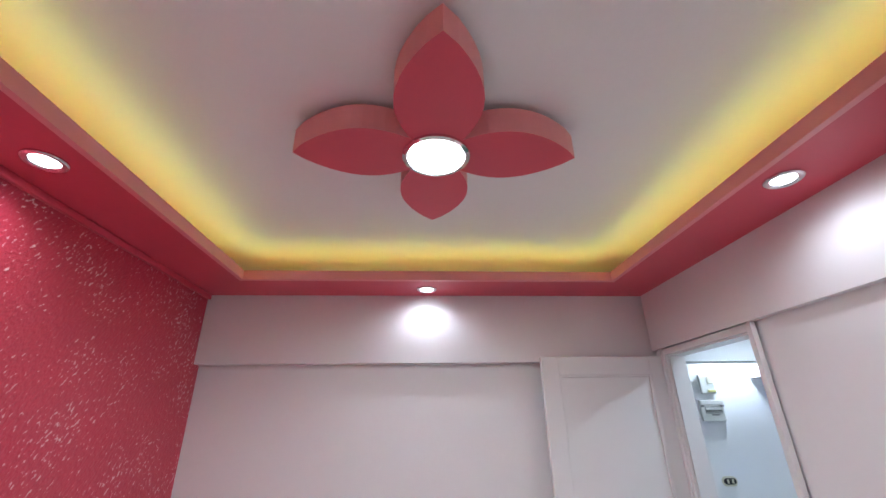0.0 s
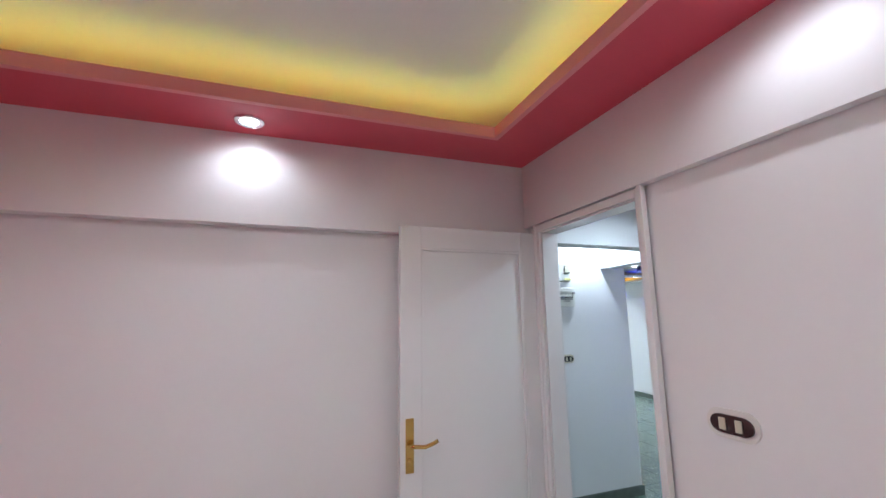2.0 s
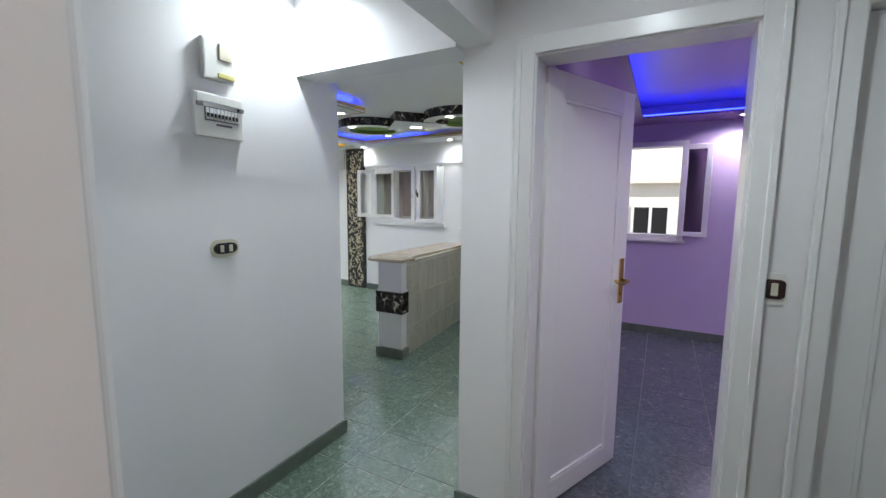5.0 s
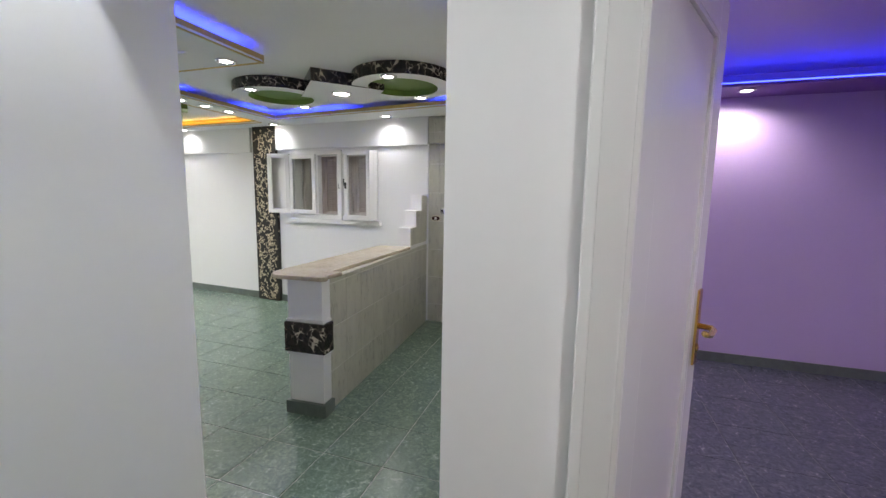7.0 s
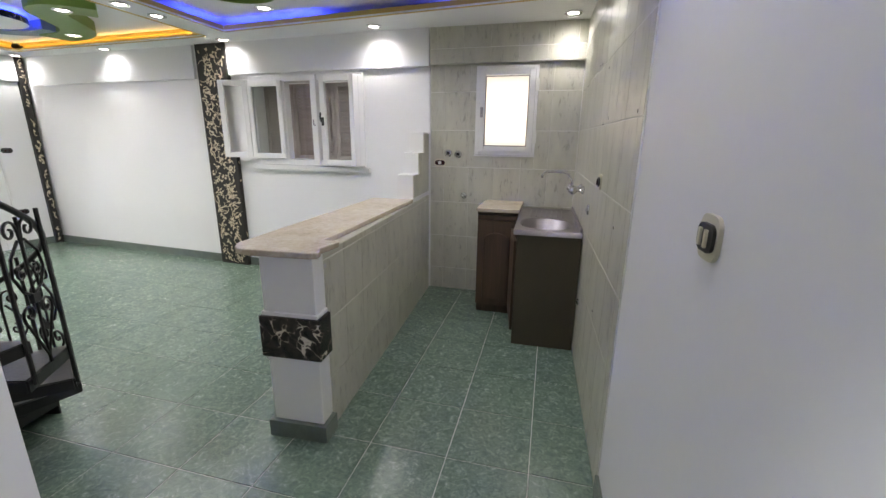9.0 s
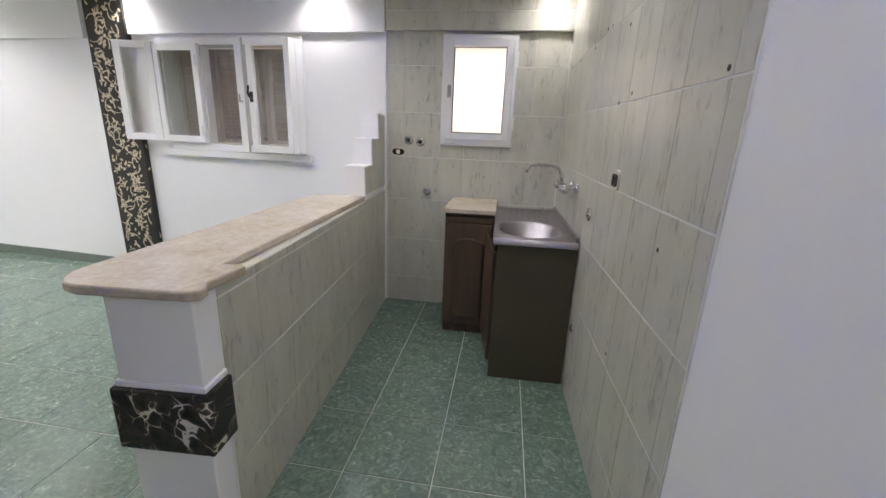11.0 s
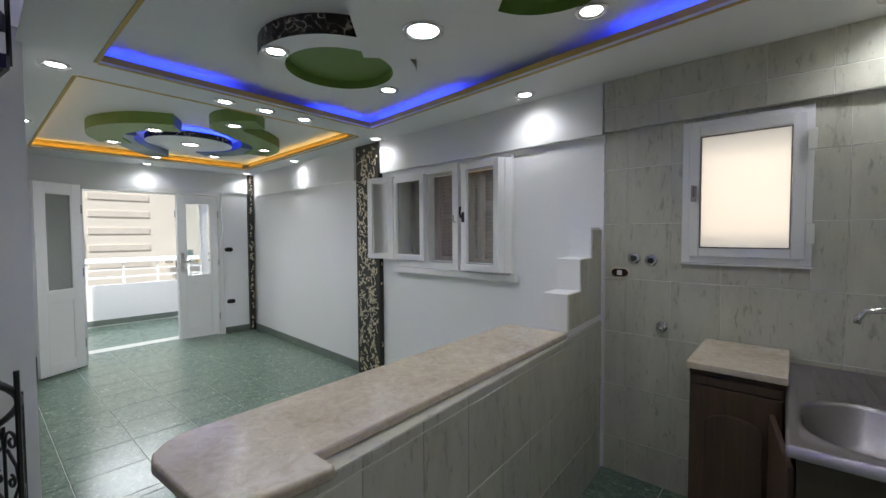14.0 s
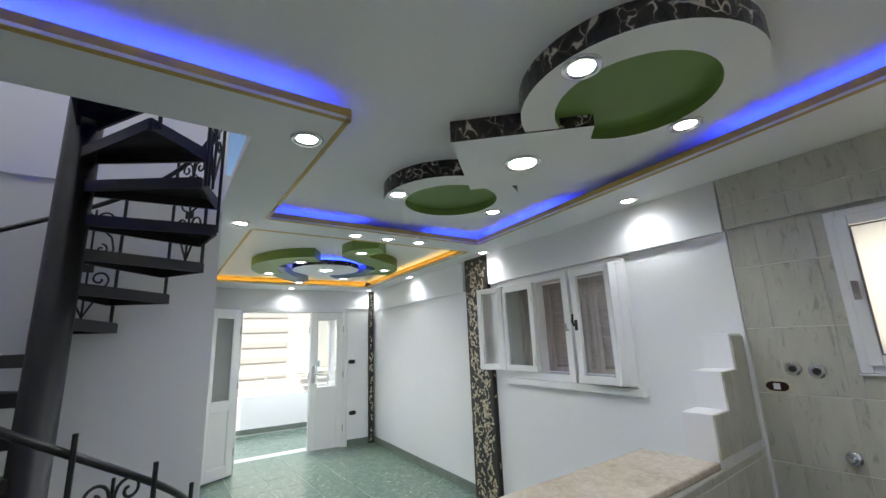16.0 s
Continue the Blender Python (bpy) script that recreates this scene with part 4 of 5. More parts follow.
kc = thing("base_cabinet", pose(6.62, 4.13, 0), "dark brown base cabinet with an arched door and a stone top", "cabinet")
part("body", boxed(0.02, 0, 0.07, 0.47, 0.31, 0.82, 0.002), BROWN_PANEL, kc)
part("plinth", boxed(0.04, 0.005, 0, 0.47, 0.305, 0.07), BROWN, kc)
dr = part("door", boxed(0.0, 0.004, 0.075, 0.018, 0.306, 0.775, 0.003), BROWN, kc, "dark wooden door with an arched raised panel")
bm = bmesh.new()
arch = [(0.055, 0.13), (0.255, 0.13), (0.255, 0.62)] + [(0.155 + 0.1 * math.cos(radians(a)), 0.62 + 0.06 * math.sin(radians(a))) for a in range(15, 180, 15)] + [(0.055, 0.62)]
prism(bm, [(y, z) for y, z in arch], 0.0, 0.012, m=Matrix(((0, 0, -1, 0), (1, 0, 0, 0), (0, 1, 0, 0), (0, 0, 0, 1))))
pn = part("raised_panel", bm, BROWN, dr)
bv = pn.modifiers.new("edge", "BEVEL")
bv.width, bv.segments = 0.007, 2
part("top_rail", boxed(0.002, 0.004, 0.78, 0.02, 0.306, 0.815, 0.003), BROWN, kc)
part("stone_top", boxed(-0.012, -0.01, 0.84, 0.475, 0.32, 0.868, 0.004), STONE, kc, "beige stone top")
part("top_packing", boxed(0.01, 0.0, 0.82, 0.47, 0.31, 0.84), BROWN, kc)

# wall mixer tap on the tiled wall
tap = thing("wall_tap", SOUTH @ pose(6.45 - PX, 0.007, 1.06), "chrome wall mixer tap with a swan-neck spout", "tap")
for dx in (-0.075, 0.075):
    bm = bmesh.new()
    lathe(bm, [(0.028, 0), (0.026, 0.012), (0.012, 0.02), (0.012, 0.05), (0.02, 0.055), (0.02, 0.09), (0.016, 0.1)], 16, pose(dx, 0, 0, -90))
    part("valve", bm, CHROME, tap, smooth=True)
    bm = bmesh.new()
    lathe(bm, [(0.02, 0.0), (0.024, 0.01), (0.024, 0.03), (0.014, 0.04)], 12, pose(dx * 1.35, 0.075, 0, 0, 90 if dx > 0 else -90))
    part("knob", bm, CHROME, tap, smooth=True)
bm = bmesh.new()
tube(bm, [(-0.075, 0.07, 0), (0.075, 0.07, 0)], 0.016, 12)
part("bridge", bm, CHROME, tap, smooth=True)
bm = bmesh.new()
tube(bm, [(0, 0.07, 0), (0, 0.08, 0.06), (0.0, 0.1, 0.1), (-0.02, 0.14, 0.115), (-0.05, 0.22, 0.118), (-0.06, 0.26, 0.112), (-0.062, 0.275, 0.09), (-0.062, 0.277, 0.075)], 0.009, 10)
part("spout", bm, CHROME, tap, smooth=True)

# ---------------- windows ----------------
kw = thing("window_1", Matrix.Translation((7.112, KWY0, KWZ0)) @ T90.to_3x3().to_4x4(), "white kitchen window with frosted glass", "window", kind="structure")
W, H = KWY1 - KWY0, KWZ1 - KWZ0


def frame_of(bm, x0, z0, x1, z1, t, y0, y1, bevel=0.004):
    box(bm, x0, y0, z0, x0 + t, y1, z1, bevel)
    box(bm, x1 - t, y0, z0, x1, y1, z1, bevel)
    box(bm, x0 + t, y0, z0, x1 - t, y1, z0 + t, bevel)
    box(bm, x0 + t, y0, z1 - t, x1 - t, y1, z1, bevel)
    return bm


part("window_frame", frame_of(bmesh.new(), -0.022, -0.028, W + 0.036, H + 0.036, 0.042, -0.022, 0.06), GLOSS, kw)
sash = part("sash", frame_of(bmesh.new(), 0.002, 0.004, W + 0.002, H + 0.006, 0.047, -0.042, -0.023), GLOSS, kw)
part("gasket", frame_of(bmesh.new(), 0.05, 0.048, W - 0.046, H - 0.046, 0.006, -0.045, -0.028, 0.001), PLASTIC_G, kw, "grey rubber gasket")
part("pane", boxed(0.05, -0.037, 0.05, W - 0.05, -0.031, H - 0.05), FROST, kw, "frosted glass pane").visible_shadow = False
part("window_sill", boxed(-0.028, -0.03, -0.038, W + 0.042, -0.0, -0.0285, 0.003), GLOSS, kw)
for z in (0.12, H - 0.12):
    part("hinge", boxed(-0.03, -0.062, z - 0.045, 0.0, -0.04, z + 0.045, 0.004), PLASTIC_W, kw)
bm = boxed(W - 0.035, -0.064, 0.28, W - 0.01, -0.056, 0.36, 0.003)
tube(bm, [(W - 0.022, -0.06, 0.31), (W - 0.022, -0.085, 0.31), (W - 0.022, -0.088, 0.36)], 0.006, 8)
part("handle", bm, STEEL, kw)

well = bpy.data.lights.new("light_well_daylight", "AREA")
well.shape, well.size, well.size_y, well.energy, well.color = "RECTANGLE", W, H, 0.85, (1.0, 0.77, 0.58)
new("light_well_daylight", well).matrix_world = Matrix.Translation((7.29, (KWY0 + KWY1) / 2, (KWZ0 + KWZ1) / 2)) @ pose(0, 0, 0, 0, 90, 0)

# living window in the outer wall frame (local: x along the wall, y into the wall)
LW = EAST @ T90.to_3x3().to_4x4() @ Matrix.Translation((LWY0, 0, LWZ0))
lw = thing("window_2", LW, "white living room window with open glazed sashes and brown shutters", "window", kind="structure")
W, H = LWY1 - LWY0, LWZ1 - LWZ0
part("window_frame", frame_of(bmesh.new(), -0.045, -0.05, W + 0.05, H + 0.05, 0.055, -0.03, 0.1), GLOSS, lw)
part("mullion", boxed(0.43, -0.055, -0.045, 0.49, 0.06, H + 0.045, 0.004), GLOSS, lw)
part("mullion", boxed(0.8, -0.02, 0.0, 0.845, 0.06, H, 0.004), GLOSS, lw)
part("window_sill", boxed(-0.09, -0.045, -0.1, W + 0.07, 0.0, -0.051, 0.004), GLOSS, lw)


def sash_leaf(parent, m, w, h, pane=None):
    s = part("sash", frame_of(bmesh.new(), 0, 0, w, h, 0.05, -0.018, 0.018), GLOSS, parent)
    s.matrix_local = m
    p = part("pane", boxed(0.048, -0.003, 0.048, w - 0.048, 0.003, h - 0.048), pane or GLASS, s, "clear glass pane" if pane is None else "glass pane dulled by dust and by a dim tint")
    p.visible_shadow = False
    return s


# first leaf is dusty glass, the second is dimmed by its tint
sash_leaf(lw, pose(W + 0.05, -0.06, 0.015, 0, 0, -15), 0.29, 0.735, FROST)
sash_leaf(lw, pose(0.805, -0.05, 0.012), 0.4, 0.725, GREY_GLASS)
sash_leaf(lw, pose(0.0, -0.095, -0.035, 0, 0, 4), 0.37, 0.795)
sash_leaf(lw, pose(-0.04, -0.03, -0.035, 0, 0, -58), 0.1, 0.795)
bm = bmesh.new()
tube(bm, [(0.345, -0.09, 0.36), (0.345, -0.115, 0.36), (0.352, -0.12, 0.39), (0.348, -0.118, 0.44)], 0.008, 8)
box(bm, 0.333, -0.096, 0.325, 0.357, -0.086, 0.4, 0.002)
part("handle", bm, BLACK, lw, "black window handle")
bm = bmesh.new()
tube(bm, [(0.455, -0.055, 0.33), (0.455, -0.078, 0.33), (0.455, -0.08, 0.38)], 0.006, 8)
part("handle", bm, STEEL, lw)
for x, y, z in ((-0.03, -0.036, 0.08), (-0.03, -0.036, H - 0.1), (W + 0.04, -0.036, 0.1), (W + 0.04, -0.036, H - 0.12), (0.82, -0.075, 0.1), (0.82, -0.075, H - 0.12)):
    bm = bmesh.new()
    lathe(bm, [(0.007, -0.04), (0.007, 0.04)], 10, pose(x, y, z))
    part("hinge", bm, PLASTIC_W, lw)
# shutters outside
for x0, x1 in ((0.002, 0.33), (0.334, 0.44), (0.444, 0.8), (0.804, W - 0.002)):
    sh = part("shutter", frame_of(bmesh.new(), x0, 0.01, x1, H - 0.01, 0.035, 0.11, 0.14, 0.002), SHUTTER, lw, "brown louvred shutter")
    first_slat = None
    for i in range(22):
        z = 0.06 + i * (H - 0.12) / 21
        if first_slat is None:
            first_slat = part("slat", boxed(x0 + 0.034, -0.019, -0.003, x1 - 0.034, 0.019, 0.003), SHUTTER, sh)
            first_slat.matrix_local = pose(0, 0.125, z, -48)
        else:
            c = first_slat.copy()
            scene.collection.objects.link(c)
            c.matrix_local = pose(0, 0.125, z, -48)

# lilac room window
pw = thing("window_3", Matrix.Translation((PRX, WPY0, WPZ0)) @ T90.to_3x3().to_4x4(), "white window with one sash swung open", "window", kind="structure")
W, H = WPY1 - WPY0, WPZ1 - WPZ0
part("window_frame", frame_of(bmesh.new(), -0.05, -0.05, W + 0.05, H + 0.05, 0.055, -0.02, 0.08), GLOSS, pw)
sash_leaf(pw, pose(-0.0, -0.05, 0.0, 0, 0, -170), 0.26, H, DARK_GLASS)
part("window_sill", boxed(-0.07, -0.05, -0.075, W + 0.07, 0.0, -0.051, 0.003), GLOSS, pw)

# ---------------- black pilasters with cream vines ----------------


def vine_relief(width, height, seed, count):
    """Cream tendrils and leaves, tapered strokes standing 1.5 mm proud, in the x-z plane towards -y."""
    rng = random.Random(seed)
    verts, faces = [], []
    for i in range(count):
        x, z = rng.uniform(0.03, width - 0.03), height * (i + rng.random()) / count
        a, bend = rng.uniform(0, 2 * math.pi), rng.choice((-1, 1)) * rng.uniform(8, 26)
        length, w = rng.uniform(0.05, 0.12), rng.uniform(0.004, 0.0075)
        leaf = rng.random() < 0.45
        if leaf:
            length, w = rng.uniform(0.025, 0.045), rng.uniform(0.007, 0.011)
            bend *= 0.5
        n, base = 8, len(verts)
        row = []
        for k in range(n + 1):
            t = k / n
            half = w * (math.sin(math.pi * min(1, 0.12 + 0.86 * t)) if leaf else 0.35 + 0.65 * (1 - t))
            nx, nz = -math.sin(a), math.cos(a)
            for q in (-1, 1):
                row.append((x + q * nx * half, z + q * nz * half))
            x += math.cos(a) * length / n
            z += math.sin(a) * length / n
            a += bend * length / n
        if min(p[0] for p in row) < 0.006 or max(p[0] for p in row) > width - 0.006 or min(p[1] for p in row) < 0.01 or max(p[1] for p in row) > height - 0.01:
            continue
        for y in (0.0, -0.0015):
            verts += [(px, y, pz) for px, pz in row]
        m = len(row)
        for k in range(n):
            b, c = base + 2 * k, base + m + 2 * k
            faces += [(c, c + 1, c + 3, c + 2), (b, b + 2, c + 2, c), (b + 1, c + 1, c + 3, b + 3)]
    bm = bmesh.new()
    vs = [bm.verts.new(v) for v in verts]
    for f in faces:
        bm.faces.new([vs[q] for q in f])
    return bm


pil = tagged(link_mesh("pilaster", boxed(-0.05, PU0, 0.0, -0.0005, PU1, SOFF - 0.002, 0.003), BLACK_STONE), "black strip with a cream vine pattern on the outer wall", "pilaster", kind="structure")
pil.matrix_world = EAST
part("vine_pattern", vine_relief(PU1 - PU0, SOFF - 0.01, 4, 430), VINE, pil, "cream vine pattern").matrix_local = Matrix.Translation((-0.0502, PU1, 0)) @ pose(0, 0, 0, 0, 0, -90)
part("vine_pattern", vine_relief(0.048, SOFF - 0.01, 5, 45), VINE, pil, "cream vine pattern").matrix_local = Matrix.Translation((-0.0495, PU0 - 0.0002, 0))
pil = tagged(link_mesh("pilaster", boxed(-0.1, NLY - 0.045, 0.0, -0.02, NLY - 0.0005, SOFF - 0.002, 0.003), BLACK_STONE), "narrow black strip with a cream vine pattern in the far corner", "pilaster", kind="structure")
pil.matrix_world = EAST
part("vine_pattern", vine_relief(0.08, SOFF - 0.01, 6, 110), VINE, pil, "cream vine pattern").matrix_local = Matrix.Translation((-0.1, NLY - 0.0452, 0))

# ---------------- balcony and outside ----------------
structure("balcony_floor", boxed(-3.2, NLY + 0.2, -0.15, 0.6, NLY + 2.05, -0.02), TILE, "green tiled balcony floor", "floor", EAST)
structure("balcony_parapet", boxed(-3.2, NLY + 1.95, -0.02, 0.6, NLY + 2.1, 0.62), WHITE, "white painted balcony parapet", "wall", EAST)
rail = thing("balcony_railing", EAST @ Matrix.Translation((-3.2, NLY + 2.02, 0.62)), "white metal balcony railing on the parapet", "railing")
for z in (0.1, 0.22):
    part("bar", boxed(0, -0.012, z, 3.8, 0.012, z + 0.03), GLOSS, rail)
part("top_rail", boxed(0, -0.05, 0.34, 3.8, 0.05, 0.42, 0.01), GLOSS, rail)
for i in range(9):
    part("post", boxed(0.05 + i * 0.46, -0.015, 0, 0.08 + i * 0.46, 0.015, 0.34), GLOSS, rail)
# unseen area lamp above the door, added to boost the sky's light indoors
day = bpy.data.lights.new("balcony_sky_fill", "AREA")
day.shape, day.size, day.size_y, day.energy, day.color = "RECTANGLE", 1.6, 1.0, 170, (0.92, 0.96, 1.0)
new("balcony_sky_fill", day).matrix_world = look((6.3, 11.7, 2.75), (6.0, 8.8, 0.2))
structure("balcony_side", boxed(-3.3, NLY + 0.2, -0.15, -3.2, NLY + 2.1, 2.6), WHITE, "white painted balcony side wall", "wall", EAST)
structure("ground", boxed(-150, -150, -9.2, 150, 150, -9.0), material("dusty_asphalt", (0.2, 0.18, 0.16), 0.9, vary=0.2), "dusty street far below", "ground")

# building opposite the balcony
fac = material("cream_render", (0.88, 0.83, 0.74), 0.85, vary=0.12, scale=0.6, bump=0.2)
FRED = material("pale_shade_cloth", (0.8, 0.74, 0.66), 0.8, vary=0.1)
hb = thing("house", pose(4, 23, -9), "cream rendered apartment house with an arched window", "house")
part("wall", boxed(-14, 0, 0, 16, 8, 16), fac, hb)
part("roof", boxed(-14.2, -0.2, 16, 16.2, 8.2, 16.3), fac, hb)
for i in range(6):
    part("balcony_slab", boxed(3.4, -0.05, 9.2 + i * 0.62, 5.2, 0, 9.42 + i * 0.62, 0.01), FRED, hb, "pale horizontal awning band")
aw = part("window", boxed(2.75, -0.05, 9.6, 3.25, -0.005, 10.35), BLACK, hb, "dark arched window with white bars")
bm = bmesh.new()
prism(bm, [(0.25 * math.cos(radians(a)), 0.25 * math.sin(radians(a))) for a in range(0, 181, 15)], 0, 0.045, m=Matrix(((1, 0, 0, 3.0), (0, 0, -1, -0.005), (0, 1, 0, 10.35), (0, 0, 0, 1))))
part("arch", bm, BLACK, aw)
bm = bmesh.new()
for x in (2.75, 2.91, 3.07, 3.23):
    box(bm, x, -0.08, 9.6, x + 0.025, -0.055, 10.35)
for z in (9.6, 9.85, 10.1, 10.34):
    box(bm, 2.75, -0.082, z, 3.255, -0.06, z + 0.03)
part("bars", bm, GLOSS, aw, "white window bars")
for x0, z0 in ((8.6, 9.9), (-2, 9.9), (-5, 9.9), (6.4, 12.9), (-2, 12.9)):
    w = part("window", boxed(x0, -0.03, z0, x0 + 1.0, -0.005, z0 + 1.3), BLACK, hb)
    part("frame", frame_of(bmesh.new(), x0 - 0.06, z0 - 0.06, x0 + 1.06, z0 + 1.36, 0.07, -0.07, -0.0), GLOSS, w)
for i in range(5):
    part("balcony_clutter", boxed(5.6 + 0.35 * i, -0.6, 9.3, 5.8 + 0.35 * i, -0.3, 9.55 + 0.12 * (i % 3), 0.02), (SHUTTER, GLOSS, GREY_BLUE, OCHRE, SHUTTER)[i], hb)
hc = thing("house", pose(15.5, 4, -9), "white rendered house with a small window", "house")
part("wall", boxed(0, -12, 0, 8, 5, 11.0), fac, hc)
part("wall", boxed(1.5, -12, 11.0, 8, 5, 15), fac, hc)
part("roof", boxed(-0.25, -12.2, 11.0, 1.5, 5.2, 11.15), FRED, hc)
for y0 in (-1.3, -5.0, 1.6):
    w = part("window", boxed(-0.02, y0, 9.2, 0.02, y0 + 0.9, 10.3), BLACK, hc)
    bm = bmesh.new()
    for y in (y0 - 0.08, y0 + 0.4, y0 + 0.88):
        box(bm, -0.06, y, 9.14, -0.021, y + 0.08, 10.36)
    part("frame", bm, GLOSS, w)

# ---------------- spiral staircase ----------------
ST = thing("spiral_staircase", pose(4.25, 6.2, 0), "black iron spiral staircase with scrolled railing panels", "staircase")
bm = bmesh.new()
lathe(bm, [(0.1, 0), (0.1, 0.012), (0.062, 0.014), (0.062, 2.78), (0.05, 2.8)], 20)
part("pole", bm, IRON, ST, "thick black iron pole", smooth=True)
STEP, RISE, A0, RR, Z0 = 26.7, 0.137, 381.7, 0.505, 0.1


def angle_of(k):
    return A0 - k * STEP


def spiral(cx, cz, r0, turns, a0, hand, y=0.0, n=18):
    """A flat scroll that winds inwards, in the x-z plane."""
    out = []
    for i in range(n + 1):
        s = i / n
        a = radians(a0) + hand * 2 * math.pi * turns * s
        r = r0 * (1 - 0.78 * s)
        out.append((cx + r * math.cos(a), y, cz + r * math.sin(a)))
    return out


def scroll_panel():
    """Lyre of scrolls between two balusters: 0.24 wide, 0.6 high."""
    bm = bmesh.new()
    tube(bm, [(0, 0, 0), (0, 0, 0.62)], 0.006, 6)
    for s in (-1, 1):
        tube(bm, [(0, 0, 0.03), (s * 0.045, 0, 0.12), (s * 0.085, 0, 0.2)] + spiral(s * 0.055, 0.235, 0.045, 1.15, -40 if s > 0 else 220, s), 0.0055, 6)
        tube(bm, [(0, 0, 0.30), (s * 0.06, 0, 0.33), (s * 0.1, 0, 0.4), (s * 0.085, 0, 0.47), (s * 0.02, 0, 0.53)], 0.0055, 6)
        tube(bm, spiral(s * 0.045, 0.4, 0.03, 1.1, 90, -s), 0.005, 6)
        tube(bm, [(0, 0, 0.5)] + spiral(s * 0.055, 0.57, 0.045, 1.2, 180 if s > 0 else 0, -s), 0.0055, 6)
    box(bm, -0.025, -0.008, 0.27, 0.025, 0.008, 0.31, 0.003)
    return bm


panel_mesh = None
for k in range(18):
    z = Z0 + RISE * k
    bm = bmesh.new()
    prism(bm, [(0.05, -0.03), (0.495, -0.142), (0.5, 0.142), (0.05, 0.03)], -0.008, 0.0)
    for s in (-1, 1):
        a, b = Vector((0.05, s * 0.03, 0)), Vector((0.495, s * 0.142, 0))
        d = (b - a).normalized()
        n = Vector((-d.y, d.x, 0)) * 0.006
        prism(bm, [(p.x, p.y) for p in (a - n, b - n, b + n, a + n)], -0.05, -0.004)
    box(bm, 0.49, -0.142, -0.05, 0.502, 0.142, -0.004)
    tr = part("tread", bm, IRON, ST)
    tr.matrix_local = pose(0, 0, z, 0, 0, angle_of(k))
    bm = bmesh.new()
    lo = -RISE - 0.03 if k > 0 else -Z0
    tube(bm, [(RR, 0.124, lo), (RR, 0.124, 0.59)], 0.008, 6)
    b = part("baluster", bm, IRON, ST)
    b.matrix_local = pose(0, 0, z, 0, 0, angle_of(k))
    if k % 2 == 1 or k == 0:
        if panel_mesh is None:
            p = part("scroll_panel", scroll_panel(), IRON, ST, "scrolled wrought iron panel")
            panel_mesh = p.data
        else:
            p = new("scroll_panel", panel_mesh)
            p.parent = ST
            p["label"] = "scrolled wrought iron panel"
        p.matrix_local = pose(0, 0, z, 0, 0, angle_of(k)) @ Matrix.Translation((RR, 0, 0.0)) @ pose(0, 0, 0, 0, 0, 90) @ Matrix.Diagonal((0.88, 1, 0.93, 1))
pts = [(RR * math.cos(radians(A0 + 14 - i * 4)), RR * math.sin(radians(A0 + 14 - i * 4)), Z0 + RISE * (i * 4 - 14) / STEP + 0.6) for i in range(118)]
bm = bmesh.new()
tube(bm, pts, 0.012, 8)
part("handrail", bm, IRON, ST, "thin iron handrail", smooth=True)
# first riser panel
bm = boxed(0.1, 0.132, 0.0, 0.49, 0.142, Z0 - 0.03)
box(bm, 0.49, -0.142, 0.0, 0.5, 0.142, Z0 - 0.051)
part("riser", bm, IRON, ST).matrix_local = pose(0, 0, 0, 0, 0, angle_of(0))

# ---------------- skirting ----------------


def skirting(x0, y0, x1, y1, m=None):
    structure("baseboard", boxed(x0, y0, 0, x1, y1, SK, 0.002), SKIRT, "green tile skirting along the wall foot", "baseboard", m)


skirting(VX0, W1 - 0.014, 3.765, W1)
skirting(3.765, W1 - 0.014, 3.779, W1 + 0.12)
skirting(PX - 0.014, D2Y1 + 0.07, PX, PY + 0.014)
skirting(0.0, 0.0, 1.415, 0.014, SOUTH)
skirting(PX - 0.014, 2.43, PX, D2Y0 - 0.07)
skirting(3.47, 6.735, 4.855, 6.749)
skirting(4.841, 6.735, 4.855, 10.35)
skirting(-0.014, 0.16, 0, PU0 - 0.002, EAST)
skirting(-0.014, PU1 + 0.002, 0, NLY, EAST)
skirting(BX1 + 0.07, NLY - 0.014, -0.1, NLY, EAST)
skirting(-2.6, NLY - 0.014, BX0 - 0.07, NLY, EAST)
skirting(PRX - 0.014, 0.35, PRX, 3.45)
skirting(PX + 0.8, 3.436, PRX - 0.014, 3.45)
skirting(-3.2, NLY + 1.936, 0.6, NLY + 1.95, EAST)

